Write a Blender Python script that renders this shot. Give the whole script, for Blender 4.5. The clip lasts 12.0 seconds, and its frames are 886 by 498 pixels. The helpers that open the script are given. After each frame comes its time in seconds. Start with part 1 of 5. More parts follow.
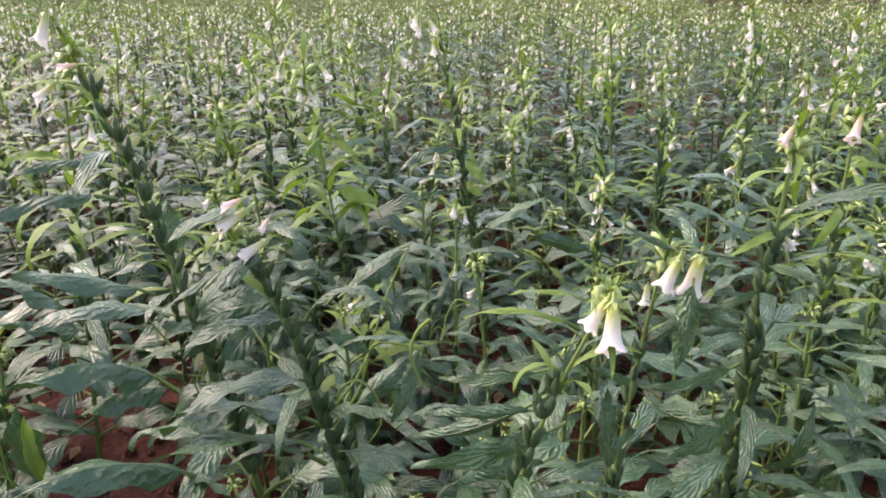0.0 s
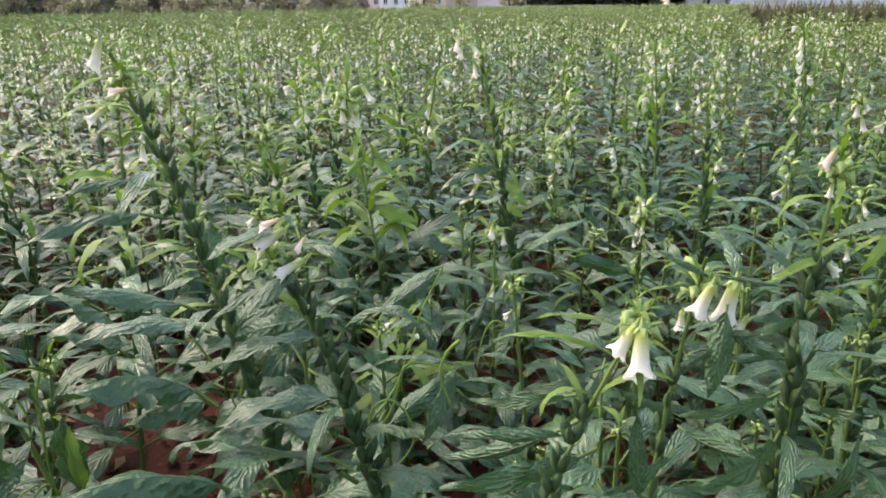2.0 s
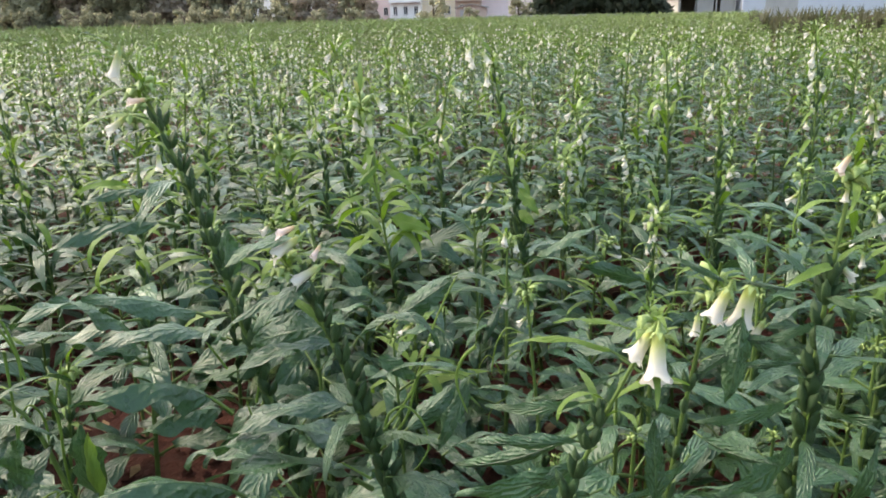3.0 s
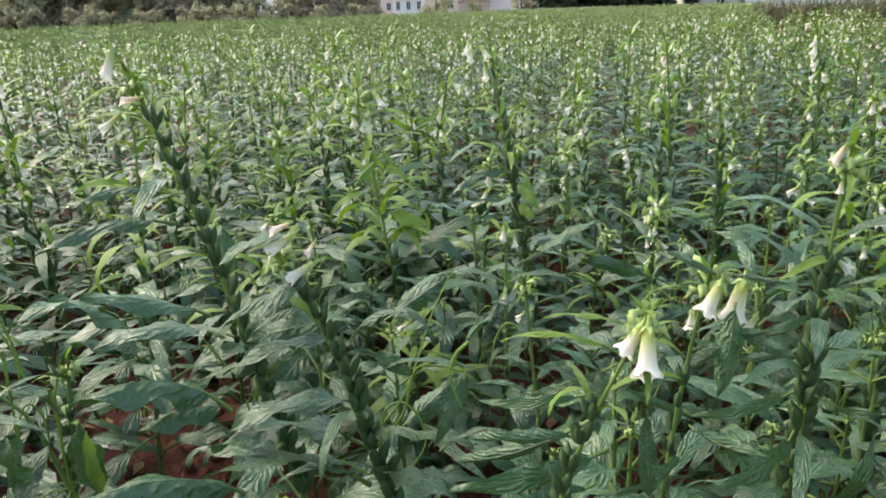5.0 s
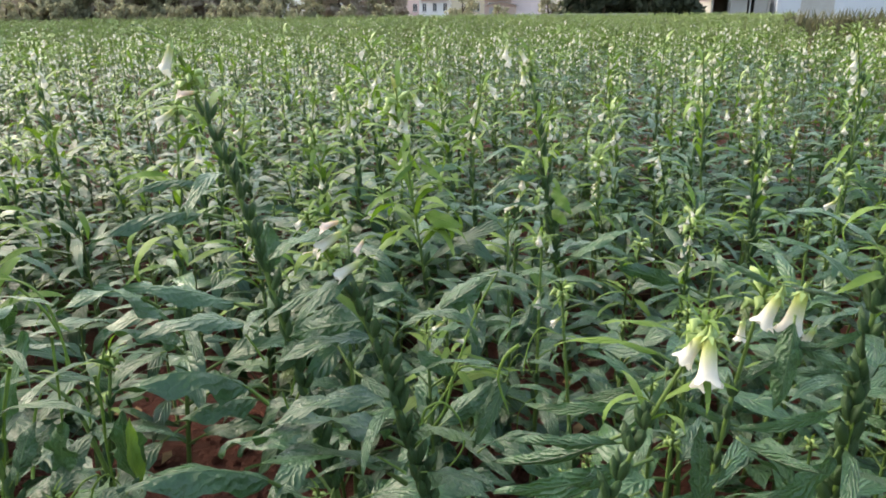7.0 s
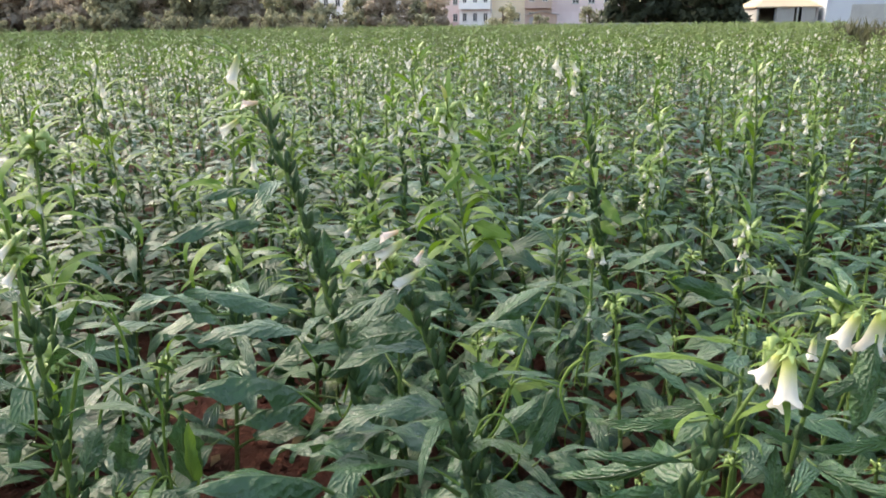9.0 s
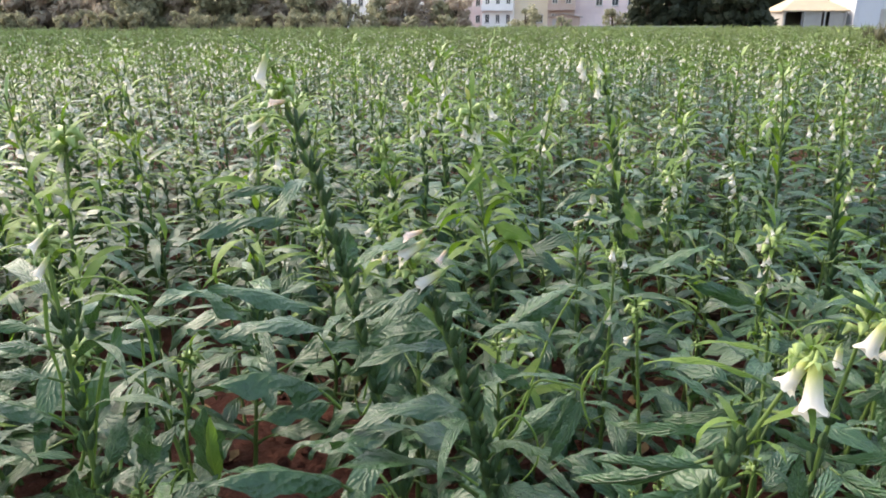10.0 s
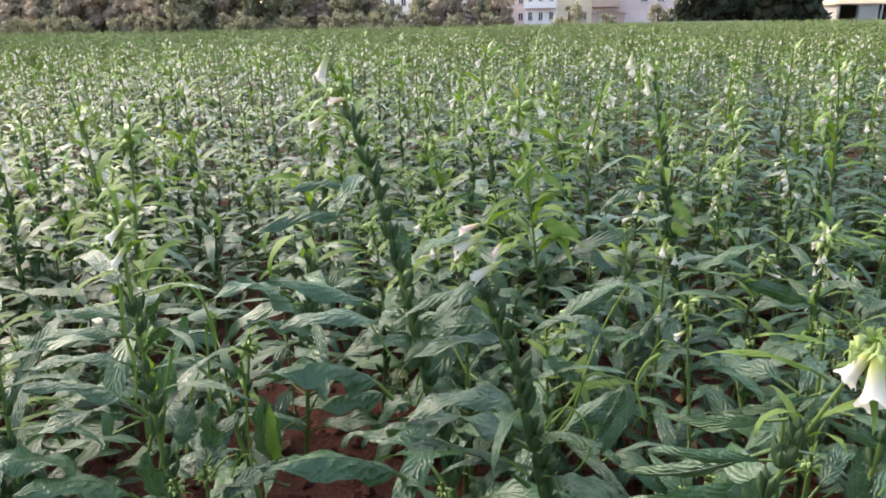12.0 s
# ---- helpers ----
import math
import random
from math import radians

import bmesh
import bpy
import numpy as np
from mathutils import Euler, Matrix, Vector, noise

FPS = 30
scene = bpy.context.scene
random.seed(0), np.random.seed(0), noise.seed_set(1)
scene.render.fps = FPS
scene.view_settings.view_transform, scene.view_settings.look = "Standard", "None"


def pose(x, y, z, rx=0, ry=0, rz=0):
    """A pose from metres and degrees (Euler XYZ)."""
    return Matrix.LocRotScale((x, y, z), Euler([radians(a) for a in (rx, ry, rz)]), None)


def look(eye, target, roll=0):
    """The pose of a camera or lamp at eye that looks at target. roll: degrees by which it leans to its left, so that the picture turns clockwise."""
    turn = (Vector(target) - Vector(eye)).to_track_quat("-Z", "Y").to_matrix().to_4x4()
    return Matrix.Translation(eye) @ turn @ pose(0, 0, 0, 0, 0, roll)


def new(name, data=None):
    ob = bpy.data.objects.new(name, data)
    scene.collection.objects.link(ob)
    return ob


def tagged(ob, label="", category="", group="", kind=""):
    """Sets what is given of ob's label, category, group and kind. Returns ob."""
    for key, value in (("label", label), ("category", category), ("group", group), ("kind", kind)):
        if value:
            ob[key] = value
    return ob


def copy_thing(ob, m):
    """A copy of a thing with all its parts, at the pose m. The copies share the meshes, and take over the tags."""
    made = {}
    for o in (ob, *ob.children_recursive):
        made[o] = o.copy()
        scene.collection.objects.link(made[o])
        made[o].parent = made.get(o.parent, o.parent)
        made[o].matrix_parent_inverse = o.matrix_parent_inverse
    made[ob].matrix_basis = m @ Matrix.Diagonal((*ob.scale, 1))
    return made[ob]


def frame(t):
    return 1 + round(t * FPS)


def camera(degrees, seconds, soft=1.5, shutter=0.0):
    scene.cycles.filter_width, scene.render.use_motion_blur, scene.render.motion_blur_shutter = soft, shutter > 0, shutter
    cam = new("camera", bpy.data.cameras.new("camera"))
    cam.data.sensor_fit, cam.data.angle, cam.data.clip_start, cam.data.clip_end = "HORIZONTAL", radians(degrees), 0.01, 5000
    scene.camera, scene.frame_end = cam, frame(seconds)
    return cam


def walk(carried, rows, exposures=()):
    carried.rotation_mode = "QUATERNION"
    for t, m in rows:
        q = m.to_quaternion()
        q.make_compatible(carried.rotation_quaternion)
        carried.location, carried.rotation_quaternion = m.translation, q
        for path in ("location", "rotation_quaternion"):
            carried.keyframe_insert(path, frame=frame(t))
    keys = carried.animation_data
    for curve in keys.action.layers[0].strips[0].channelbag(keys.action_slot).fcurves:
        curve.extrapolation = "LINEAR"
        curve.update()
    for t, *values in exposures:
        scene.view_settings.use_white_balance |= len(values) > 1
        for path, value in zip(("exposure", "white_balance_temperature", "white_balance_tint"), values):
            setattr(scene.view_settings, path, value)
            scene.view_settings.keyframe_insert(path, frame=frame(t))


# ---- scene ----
cam = camera(65.0, 12.0, soft=1.8)
PATH = [
    (0.0, pose(-0.0000, 0.0000, 1.0500, 68.90, 0.08, -0.03)),
    (0.5, pose(0.0095, 0.0016, 1.0519, 68.92, -0.03, 0.71)),
    (1.0, pose(0.0155, 0.0025, 1.0537, 69.31, 0.16, 1.98)),
    (1.5, pose(0.0186, 0.0017, 1.0548, 69.83, 0.37, 3.00)),
    (2.0, pose(0.0142, -0.0031, 1.0537, 70.52, 0.65, 3.67)),
    (2.5, pose(0.0086, -0.0079, 1.0524, 71.18, 1.06, 4.24)),
    (3.0, pose(0.0095, -0.0090, 1.0525, 71.29, 1.14, 4.42)),
    (5.0, pose(0.0227, -0.0065, 1.0524, 70.89, 1.78, 4.65)),
    (5.5, pose(0.0230, -0.0068, 1.0529, 70.99, 1.51, 5.03)),
    (6.0, pose(0.0119, -0.0094, 1.0529, 71.00, 1.05, 5.58)),
    (6.5, pose(-0.0007, -0.0122, 1.0530, 71.04, 0.64, 6.16)),
    (7.0, pose(-0.0137, -0.0133, 1.0535, 71.10, 0.38, 6.67)),
    (9.0, pose(-0.0418, -0.0148, 1.0550, 71.86, 0.56, 9.80)),
    (9.5, pose(-0.0459, -0.0160, 1.0553, 71.99, 0.33, 10.83)),
    (10.0, pose(-0.0466, -0.0189, 1.0552, 71.95, 0.07, 11.55)),
    (10.5, pose(-0.0495, -0.0231, 1.0553, 71.92, 0.35, 12.23)),
    (11.0, pose(-0.0499, -0.0291, 1.0553, 71.96, 0.63, 13.05)),
    (11.5, pose(-0.0526, -0.0358, 1.0553, 71.95, 0.70, 14.01)),
    (12.0, pose(-0.0588, -0.0428, 1.0550, 71.88, 0.83, 14.87)),
]
walk(cam, PATH, [(0.0, 2.25, 7600, 30), (1.5, 2.1, 7700, 17), (2.5, 2.06, 7750, 10), (7.0, 2.04, 7800, 5), (9.5, 2.05, 7650, 9), (12.0, 2.08, 7500, 12)])

# ---- light ----
SUN_EL, SUN_AZ = radians(45), radians(-64)      # height over the horizon; turn from +y, left is negative
world = bpy.data.worlds.new("evening_sky")
scene.world = world
world.use_nodes = True
wn = world.node_tree.nodes
sky = wn.new("ShaderNodeTexSky")
sky.sky_type, sky.sun_disc = "NISHITA", False
sky.sun_elevation, sky.sun_rotation = SUN_EL, SUN_AZ
sky.air_density, sky.dust_density, sky.ozone_density = 1.0, 1.8, 0.6
wn["Background"].inputs["Strength"].default_value = 0.15
world.node_tree.links.new(sky.outputs[0], wn["Background"].inputs["Color"])
sun = new("sun", bpy.data.lights.new("sun", "SUN"))
sun.data.energy, sun.data.angle, sun.data.color = 1.0, radians(45), (1.0, 0.98, 0.95)
sun_way = Vector((math.sin(SUN_AZ) * math.cos(SUN_EL), math.cos(SUN_AZ) * math.cos(SUN_EL), math.sin(SUN_EL)))
sun.matrix_world = look(sun_way * 60, (0, 0, 0))


# ---- materials ----
class Mat:
    """A node material with short ways to add and join nodes."""

    def __init__(self, name):
        self.m = bpy.data.materials.new(name)
        self.m.use_nodes = True
        self.t = self.m.node_tree
        self.b = self.t.nodes["Principled BSDF"]
        self.out = self.t.nodes["Material Output"]

    def node(self, kind, **given):
        n = self.t.nodes.new(kind)
        for key, value in given.items():
            setattr(n, key, value)
        return n

    def put(self, socket, value):
        if isinstance(value, bpy.types.NodeSocket):
            self.t.links.new(value, socket)
        else:
            socket.default_value = value

    def math(self, op, a, b=0.0, c=0.0):
        n = self.node("ShaderNodeMath", operation=op)
        for s, v in zip(n.inputs, (a, b, c)):
            self.put(s, v)
        return n.outputs[0]

    def mix(self, fac, a, b, blend="MIX"):
        n = self.node("ShaderNodeMix", data_type="RGBA", blend_type=blend)
        for s, v in ((n.inputs[0], fac), (n.inputs[6], a), (n.inputs[7], b)):
            self.put(s, v if isinstance(v, (bpy.types.NodeSocket, float)) else (*v, 1.0))
        return n.outputs[2]

    def noise(self, scale, detail=3.0, space="Object", rough=0.55):
        n = self.node("ShaderNodeTexNoise")
        n.inputs["Scale"].default_value, n.inputs["Detail"].default_value = scale, detail
        n.inputs["Roughness"].default_value = rough
        self.t.links.new(self.node("ShaderNodeTexCoord").outputs[space], n.inputs["Vector"])
        return n.outputs["Fac"]

    def ramp(self, value, low, high):
        n = self.node("ShaderNodeMapRange")
        for s, v in zip(n.inputs, (value, low, high, 0.0, 1.0)):
            self.put(s, v)
        return n.outputs[0]

    def any_random(self):
        """One random number a thing, and one a loose piece, added and wrapped."""
        a = self.node("ShaderNodeObjectInfo").outputs["Random"]
        b = self.node("ShaderNodeNewGeometry").outputs["Random Per Island"]
        return self.math("FRACT", self.math("ADD", a, b))

    def bump(self, height, strength, distance):
        n = self.node("ShaderNodeBump")
        n.inputs["Strength"].default_value, n.inputs["Distance"].default_value = strength, distance
        self.t.links.new(height, n.inputs["Height"])
        self.t.links.new(n.outputs[0], self.b.inputs["Normal"])
        return n.outputs[0]

    def set(self, color, rough=0.6, spec=0.5, metal=0.0):
        self.put(self.b.inputs["Base Color"], color if isinstance(color, bpy.types.NodeSocket) else (*color, 1.0))
        self.put(self.b.inputs["Roughness"], rough)
        self.b.inputs["Specular IOR Level"].default_value, self.b.inputs["Metallic"].default_value = spec, metal
        return self

    def let_through(self, color, share, normal=None):
        """Mixes in light that comes through a thin leaf or petal."""
        tr = self.node("ShaderNodeBsdfTranslucent")
        self.put(tr.inputs[0], color)
        if normal:
            self.put(tr.inputs["Normal"], normal)
        mx = self.node("ShaderNodeMixShader")
        mx.inputs[0].default_value = share
        for s, v in ((mx.inputs[1], self.b.outputs[0]), (mx.inputs[2], tr.outputs[0]), (self.out.inputs[0], mx.outputs[0])):
            self.t.links.new(v, s)
        return self


def leaf_material(name, dark, light, vein, rough, share, quilt, veins=9.0):
    """A leaf with a midrib and side veins that run out and forward, quilted between them."""
    m = Mat(name)
    uv = m.node("ShaderNodeSeparateXYZ")
    m.t.links.new(m.node("ShaderNodeTexCoord").outputs["UV"], uv.inputs[0])
    off = m.math("MULTIPLY", m.math("ABSOLUTE", m.math("SUBTRACT", uv.outputs[0], 0.5)), 2.0)
    warp = m.math("MULTIPLY", m.noise(8.0, 3.0), 2.0)
    run = m.math("SUBTRACT", m.math("ADD", warp, m.math("MULTIPLY", uv.outputs[1], veins)), m.math("MULTIPLY", off, 2.3))
    ridge = m.math("PINGPONG", run, 0.5)
    side = m.ramp(ridge, 0.13, 0.02)
    rib = m.ramp(off, 0.085, 0.03)
    lines = m.math("MAXIMUM", m.math("MULTIPLY", rib, 0.45), m.math("MULTIPLY", side, 0.12))
    big, fine = m.noise(9.0, 2.0), m.noise(160.0, 3.0)
    tone = m.math("ADD", m.math("MULTIPLY", m.any_random(), 0.6), m.math("MULTIPLY", big, 0.5))
    color = m.mix(m.ramp(tone, 0.1, 1.0), dark, light)
    color = m.mix(m.math("MULTIPLY", m.ramp(fine, 0.35, 0.75), 0.3), color, [0.7 * c for c in dark])
    color = m.mix(m.math("MULTIPLY", m.ramp(m.any_random(), 0.9985, 0.9993), 0.6), color, (0.3, 0.27, 0.05))
    color = m.mix(lines, color, vein)
    swell = m.math("MULTIPLY", m.math("SINE", m.math("MULTIPLY", ridge, 3.1416)), m.math("MULTIPLY", m.ramp(m.noise(9.0, 3.0), 0.32, 0.7), quilt))
    crinkle = m.math("MULTIPLY", m.noise(30.0, 3.0, "Object", 0.6), quilt * 1.3)
    hollow = m.math("ADD", m.math("ADD", m.math("SUBTRACT", swell, m.math("MULTIPLY", rib, 0.3)), crinkle), m.math("MULTIPLY", fine, 0.14))
    n = m.bump(hollow, 0.75, 0.0045)
    m.set(color, m.math("ADD", m.math("MULTIPLY", big, 0.2), rough), 0.62)
    return m.let_through(m.mix(1.0, color, (0.95, 1.0, 0.58), "MULTIPLY"), share, n).m


def plain_leaf(name, dark, light, rough=0.6, share=0.5):
    m = Mat(name)
    color = m.mix(m.any_random(), dark, light)
    color = m.mix(m.math("MULTIPLY", m.ramp(m.noise(0.35, 3.0), 0.35, 0.7), 0.4), color, [0.75 * c for c in dark])
    m.set(color, rough, 0.4)
    return m.let_through(color, share).m


def surface(name, a, b, scale, rough=0.7, fine=60.0, bump=0.3, distance=0.01, spec=0.4, metal=0.0):
    m = Mat(name)
    big, small = m.noise(scale, 4.0), m.noise(fine, 4.0)
    color = m.mix(m.ramp(m.math("ADD", m.math("MULTIPLY", big, 0.7), m.math("MULTIPLY", small, 0.3)), 0.3, 0.7), a, b)
    color = m.mix(m.math("MULTIPLY", m.any_random(), 0.25), color, [0.6 * c for c in a])
    m.set(color, m.math("ADD", m.math("MULTIPLY", small, 0.15), rough - 0.08), spec, metal)
    m.bump(small, bump, distance)
    return m.m


LEAF = leaf_material("sesame_leaf", (0.022, 0.062, 0.025), (0.053, 0.124, 0.041), (0.13, 0.2, 0.09), 0.2, 0.18, 0.6, 6.5)
YOUNG = leaf_material("young_sesame_leaf", (0.082, 0.168, 0.022), (0.185, 0.29, 0.04), (0.21, 0.3, 0.065), 0.5, 0.4, 0.18, 6.0)
STEM = surface("green_stem", (0.06, 0.11, 0.024), (0.13, 0.185, 0.04), 14.0, 0.5, 220.0, 0.4, 0.002)
POD = surface("green_capsule", (0.016, 0.044, 0.012), (0.055, 0.105, 0.03), 30.0, 0.5, 300.0, 0.5, 0.002)
BUD = surface("pale_bud", (0.19, 0.27, 0.075), (0.31, 0.39, 0.14), 40.0, 0.5, 300.0, 0.3, 0.002)


def petal(name, deep, pale):
    m = Mat(name)
    uv = m.node("ShaderNodeSeparateXYZ")
    m.t.links.new(m.node("ShaderNodeTexCoord").outputs["UV"], uv.inputs[0])
    color = m.mix(m.ramp(m.math("ADD", uv.outputs[1], m.math("MULTIPLY", m.noise(60.0), 0.4)), 0.42, 1.0), deep, pale)
    color = m.mix(m.math("MULTIPLY", m.any_random(), 0.25), color, (0.62, 0.58, 0.5))
    m.set(color, 0.55, 0.3)
    m.bump(m.noise(240.0), 0.3, 0.001)
    return m.let_through(color, 0.35).m


WHITE = petal("white_petal", (0.4, 0.44, 0.11), (0.72, 0.67, 0.6))
PINK = petal("pink_petal", (0.6, 0.44, 0.26), (0.71, 0.57, 0.52))
SOIL = surface("red_soil", (0.048, 0.016, 0.011), (0.115, 0.037, 0.023), 3.0, 0.9, 55.0, 1.0, 0.02, 0.2)
LITTER = surface("dry_litter", (0.2, 0.11, 0.05), (0.38, 0.26, 0.14), 30.0, 0.8, 200.0, 0.4, 0.002, 0.2)
# both far tree leaf colours are paled: distance haze painted into them
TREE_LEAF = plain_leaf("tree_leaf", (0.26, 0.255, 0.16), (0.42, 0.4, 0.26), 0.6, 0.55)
TREE_BROWN = plain_leaf("hazed_brown_tree_leaf", (0.42, 0.345, 0.27), (0.58, 0.49, 0.39), 0.6, 0.58)
CONIFER = plain_leaf("dark_tree_leaf", (0.045, 0.06, 0.038), (0.085, 0.1, 0.06))
GRASS = plain_leaf("grass_blade", (0.085, 0.085, 0.042), (0.165, 0.155, 0.085))
BARK = surface("bark", (0.06, 0.045, 0.03), (0.13, 0.1, 0.07), 5.0, 0.9, 40.0, 0.8, 0.03)


# ---- mesh helpers ----
class Geo:
    """Points, faces, a material slot for each face and a texture place for each point."""

    def __init__(self):
        self.v, self.f, self.s, self.uv = [], [], [], []

    def add(self, verts, faces, slot=0, uvs=None):
        k = len(self.v)
        self.v += [tuple(p) for p in verts]
        self.f += [tuple(k + i for i in f) for f in faces]
        self.s += [slot] * len(faces)
        self.uv += list(uvs) if uvs else [(0.5, 0.0)] * len(verts)
        return self

    def grid(self, rows, slot=0, uvs=None, ring=False):
        n, m = len(rows), len(rows[0])
        faces = [(i * m + j, i * m + (j + 1) % m, (i + 1) * m + (j + 1) % m, (i + 1) * m + j)
                 for i in range(n - 1) for j in range(m if ring else m - 1)]
        return self.add([p for r in rows for p in r], faces, slot, [q for r in uvs for q in r] if uvs else None)

    def tube(self, points, radii, sides=5, slot=0, cap=True):
        rows = []
        for i, p in enumerate(points):
            p = Vector(p)
            way = Vector(points[min(i + 1, len(points) - 1)]) - Vector(points[max(i - 1, 0)])
            a = way.cross(Vector((0.31, 0.95, 0.11))).normalized()
            b = way.cross(a).normalized()
            rows.append([p + radii[i] * (math.cos(q) * a + math.sin(q) * b) for q in (2 * math.pi * k / sides for k in range(sides))])
        k = len(self.v)
        self.grid(rows, slot, None, True)
        if cap:
            self.f += [tuple(k + j for j in range(sides)), tuple(k + (len(rows) - 1) * sides + j for j in reversed(range(sides)))]
            self.s += [slot, slot]
        return self

    def box(self, lo, hi, slot=0):
        v = [(x, y, z) for x in (lo[0], hi[0]) for y in (lo[1], hi[1]) for z in (lo[2], hi[2])]
        return self.add(v, [(0, 1, 3, 2), (4, 6, 7, 5), (0, 4, 5, 1), (2, 3, 7, 6), (0, 2, 6, 4), (1, 5, 7, 3)], slot)

    def join(self, other, m, slots=None):
        k = len(self.v)
        if other.v:
            a = np.array(m)
            self.v += [tuple(p) for p in np.array(other.v) @ a[:3, :3].T + a[:3, 3]]
        self.f += [tuple(k + i for i in f) for f in other.f]
        self.s += [slots[i] if slots else i for i in other.s]
        self.uv += other.uv
        return self

    def mesh(self, name, mats, smooth=True):
        return mesh_of(name, mats, *self.arrays(), smooth)

    def arrays(self):
        return (np.array(self.v, np.float32), np.array([i for f in self.f for i in f], np.int32), np.array([len(f) for f in self.f], np.int32),
                np.array(self.s, np.int32), np.array(self.uv, np.float32))


def mesh_of(name, mats, v, loops, sizes, slots, uv, smooth=True):
    me = bpy.data.meshes.new(name)
    me.vertices.add(len(v))
    me.vertices.foreach_set("co", v.ravel())
    me.loops.add(len(loops))
    me.loops.foreach_set("vertex_index", loops)
    me.polygons.add(len(sizes))
    me.polygons.foreach_set("loop_start", np.concatenate([[0], np.cumsum(sizes)[:-1]]).astype(np.int32))
    me.polygons.foreach_set("material_index", slots)
    me.polygons.foreach_set("use_smooth", np.full(len(sizes), smooth))
    me.uv_layers.new(name="UVMap").data.foreach_set("uv", uv[loops].ravel())
    for m in mats:
        me.materials.append(m)
    me.update(calc_edges=True)
    return me


def part(name, data, parent, m=None, label=""):
    ob = new(name, data)
    ob.parent = parent
    if m is not None:
        ob.matrix_basis = m
    return tagged(ob, label) if label else ob


# ---- pieces of a sesame plant ----
PLANT_MATS = [LEAF, YOUNG, STEM, POD, BUD, WHITE, PINK]     # slots 0 to 6


def leaf_geo(n, m, width, petiole, arch, droop, fold, wave, twist, slot, seed, teeth=0.0, stalk_sides=4):
    """A leaf of length 1 that leaves the stem along +x: a stalk, then a pointed blade that arches over and hangs."""
    g, rng = Geo(), random.Random(seed)
    ph, lean = rng.uniform(0, 6.3), rng.uniform(-0.25, 0.25)
    line, p, steps = [], Vector((0, 0, 0)), 40
    for i in range(steps + 1):
        line.append(p.copy())
        a = arch - droop * (i / steps) ** 1.4
        b = lean * (i / steps) ** 2
        p = p + Vector((math.cos(a) * math.cos(b), math.cos(a) * math.sin(b), math.sin(a))) / steps

    def on(s):
        k = min(s * steps, steps - 1e-6)
        i = int(k)
        return line[i].lerp(line[i + 1], k - i), (line[i + 1] - line[i]).normalized()

    ends = [on(petiole * q)[0] for q in ((0, 0.33, 0.66, 1.08) if n > 5 else (0, 1.08))]
    if petiole > 0 and n > 1 and stalk_sides > 0:
        g.tube(ends, [0.016 - 0.005 * i / len(ends) for i in range(len(ends))], stalk_sides, 2, False)
    rows, uvs = [], []
    if n < 2:
        mid, way = on(petiole + (1 - petiole) * 0.4)
        side = Matrix.Rotation(rng.uniform(-1.25, 1.25), 3, way) @ (Vector((-way.y, way.x, 0)).normalized() * width * 0.55)
        return g.add([(0, 0, 0), mid - side, on(1.0)[0], mid + side], [(0, 1, 2), (0, 2, 3)], slot, [(0.5, 0), (0.1, 0.4), (0.5, 1), (0.9, 0.4)])
    for i in range(n + 1):
        u = i / n
        c, way = on(petiole + (1 - petiole) * u)
        w = 0.5 * width * (max(u, 0.012) ** 0.62 * max(1 - u, 0.008) ** 0.9) / 0.46
        ragged = [1 + teeth * ((1 if i % 2 else -1) + rng.uniform(-2.2, 2.2)) for _ in (0, 1)] if teeth else (1, 1)
        side = Vector((-way.y, way.x, 0)).normalized()
        up = way.cross(side).normalized()
        turn = Matrix.Rotation(twist * u, 3, way)
        side, up = turn @ side, turn @ up
        row, uvr = [], []
        for j in range(-m, m + 1):
            q = j / m
            wq = w * ragged[q > 0]
            lift = w * (abs(q) * math.sin(fold) - 0.35 * q * q) + wave * width * 0.2 * abs(q) ** 2 * math.sin(u * 13 + ph + (2 if q > 0 else 0))
            row.append(c + side * wq * q * math.cos(fold) + up * lift)
            uvr.append((q * 0.5 + 0.5, u))
        rows.append(row)
        uvs.append(uvr)
    return g.grid(rows, slot, uvs)


def flower_geo(rings, sides, slot, seed, with_calyx=True):
    """A hanging bell of length 1 along +x with a five-lobed lip; the lowest lobe is longest."""
    g, rng = Geo(), random.Random(seed)
    prof = [(0.0, 0.09), (0.1, 0.135), (0.34, 0.165), (0.62, 0.195), (0.84, 0.22), (0.98, 0.27), (1.07, 0.36)]
    if rings < 7:
        prof = [prof[0], prof[6]] if sides == 3 else [prof[0], prof[3], prof[6]]
    rows, uvs = [], []
    for k, (x, r) in enumerate(prof):
        row, uvr = [], []
        for j in range(sides):
            a = 2 * math.pi * j / sides
            lobe = 0.0 if x < 0.9 else (0.035 if x < 1 else 0.075) * math.cos(5 * a + 0.9) + rng.uniform(-0.03, 0.03)
            low = max(0.0, -math.sin(a)) * (0.26 if x > 0.9 else 0.06)
            row.append((x + low * x + (lobe if x > 0.9 else 0), (r + lobe) * math.cos(a), (r * 0.85 + lobe) * math.sin(a)))
            uvr.append((j / sides, x))
        rows.append(row)
        uvs.append(uvr)
    g.grid(rows, slot, uvs, True)
    if with_calyx:
        g.join(calyx_geo(), Matrix())
    return g


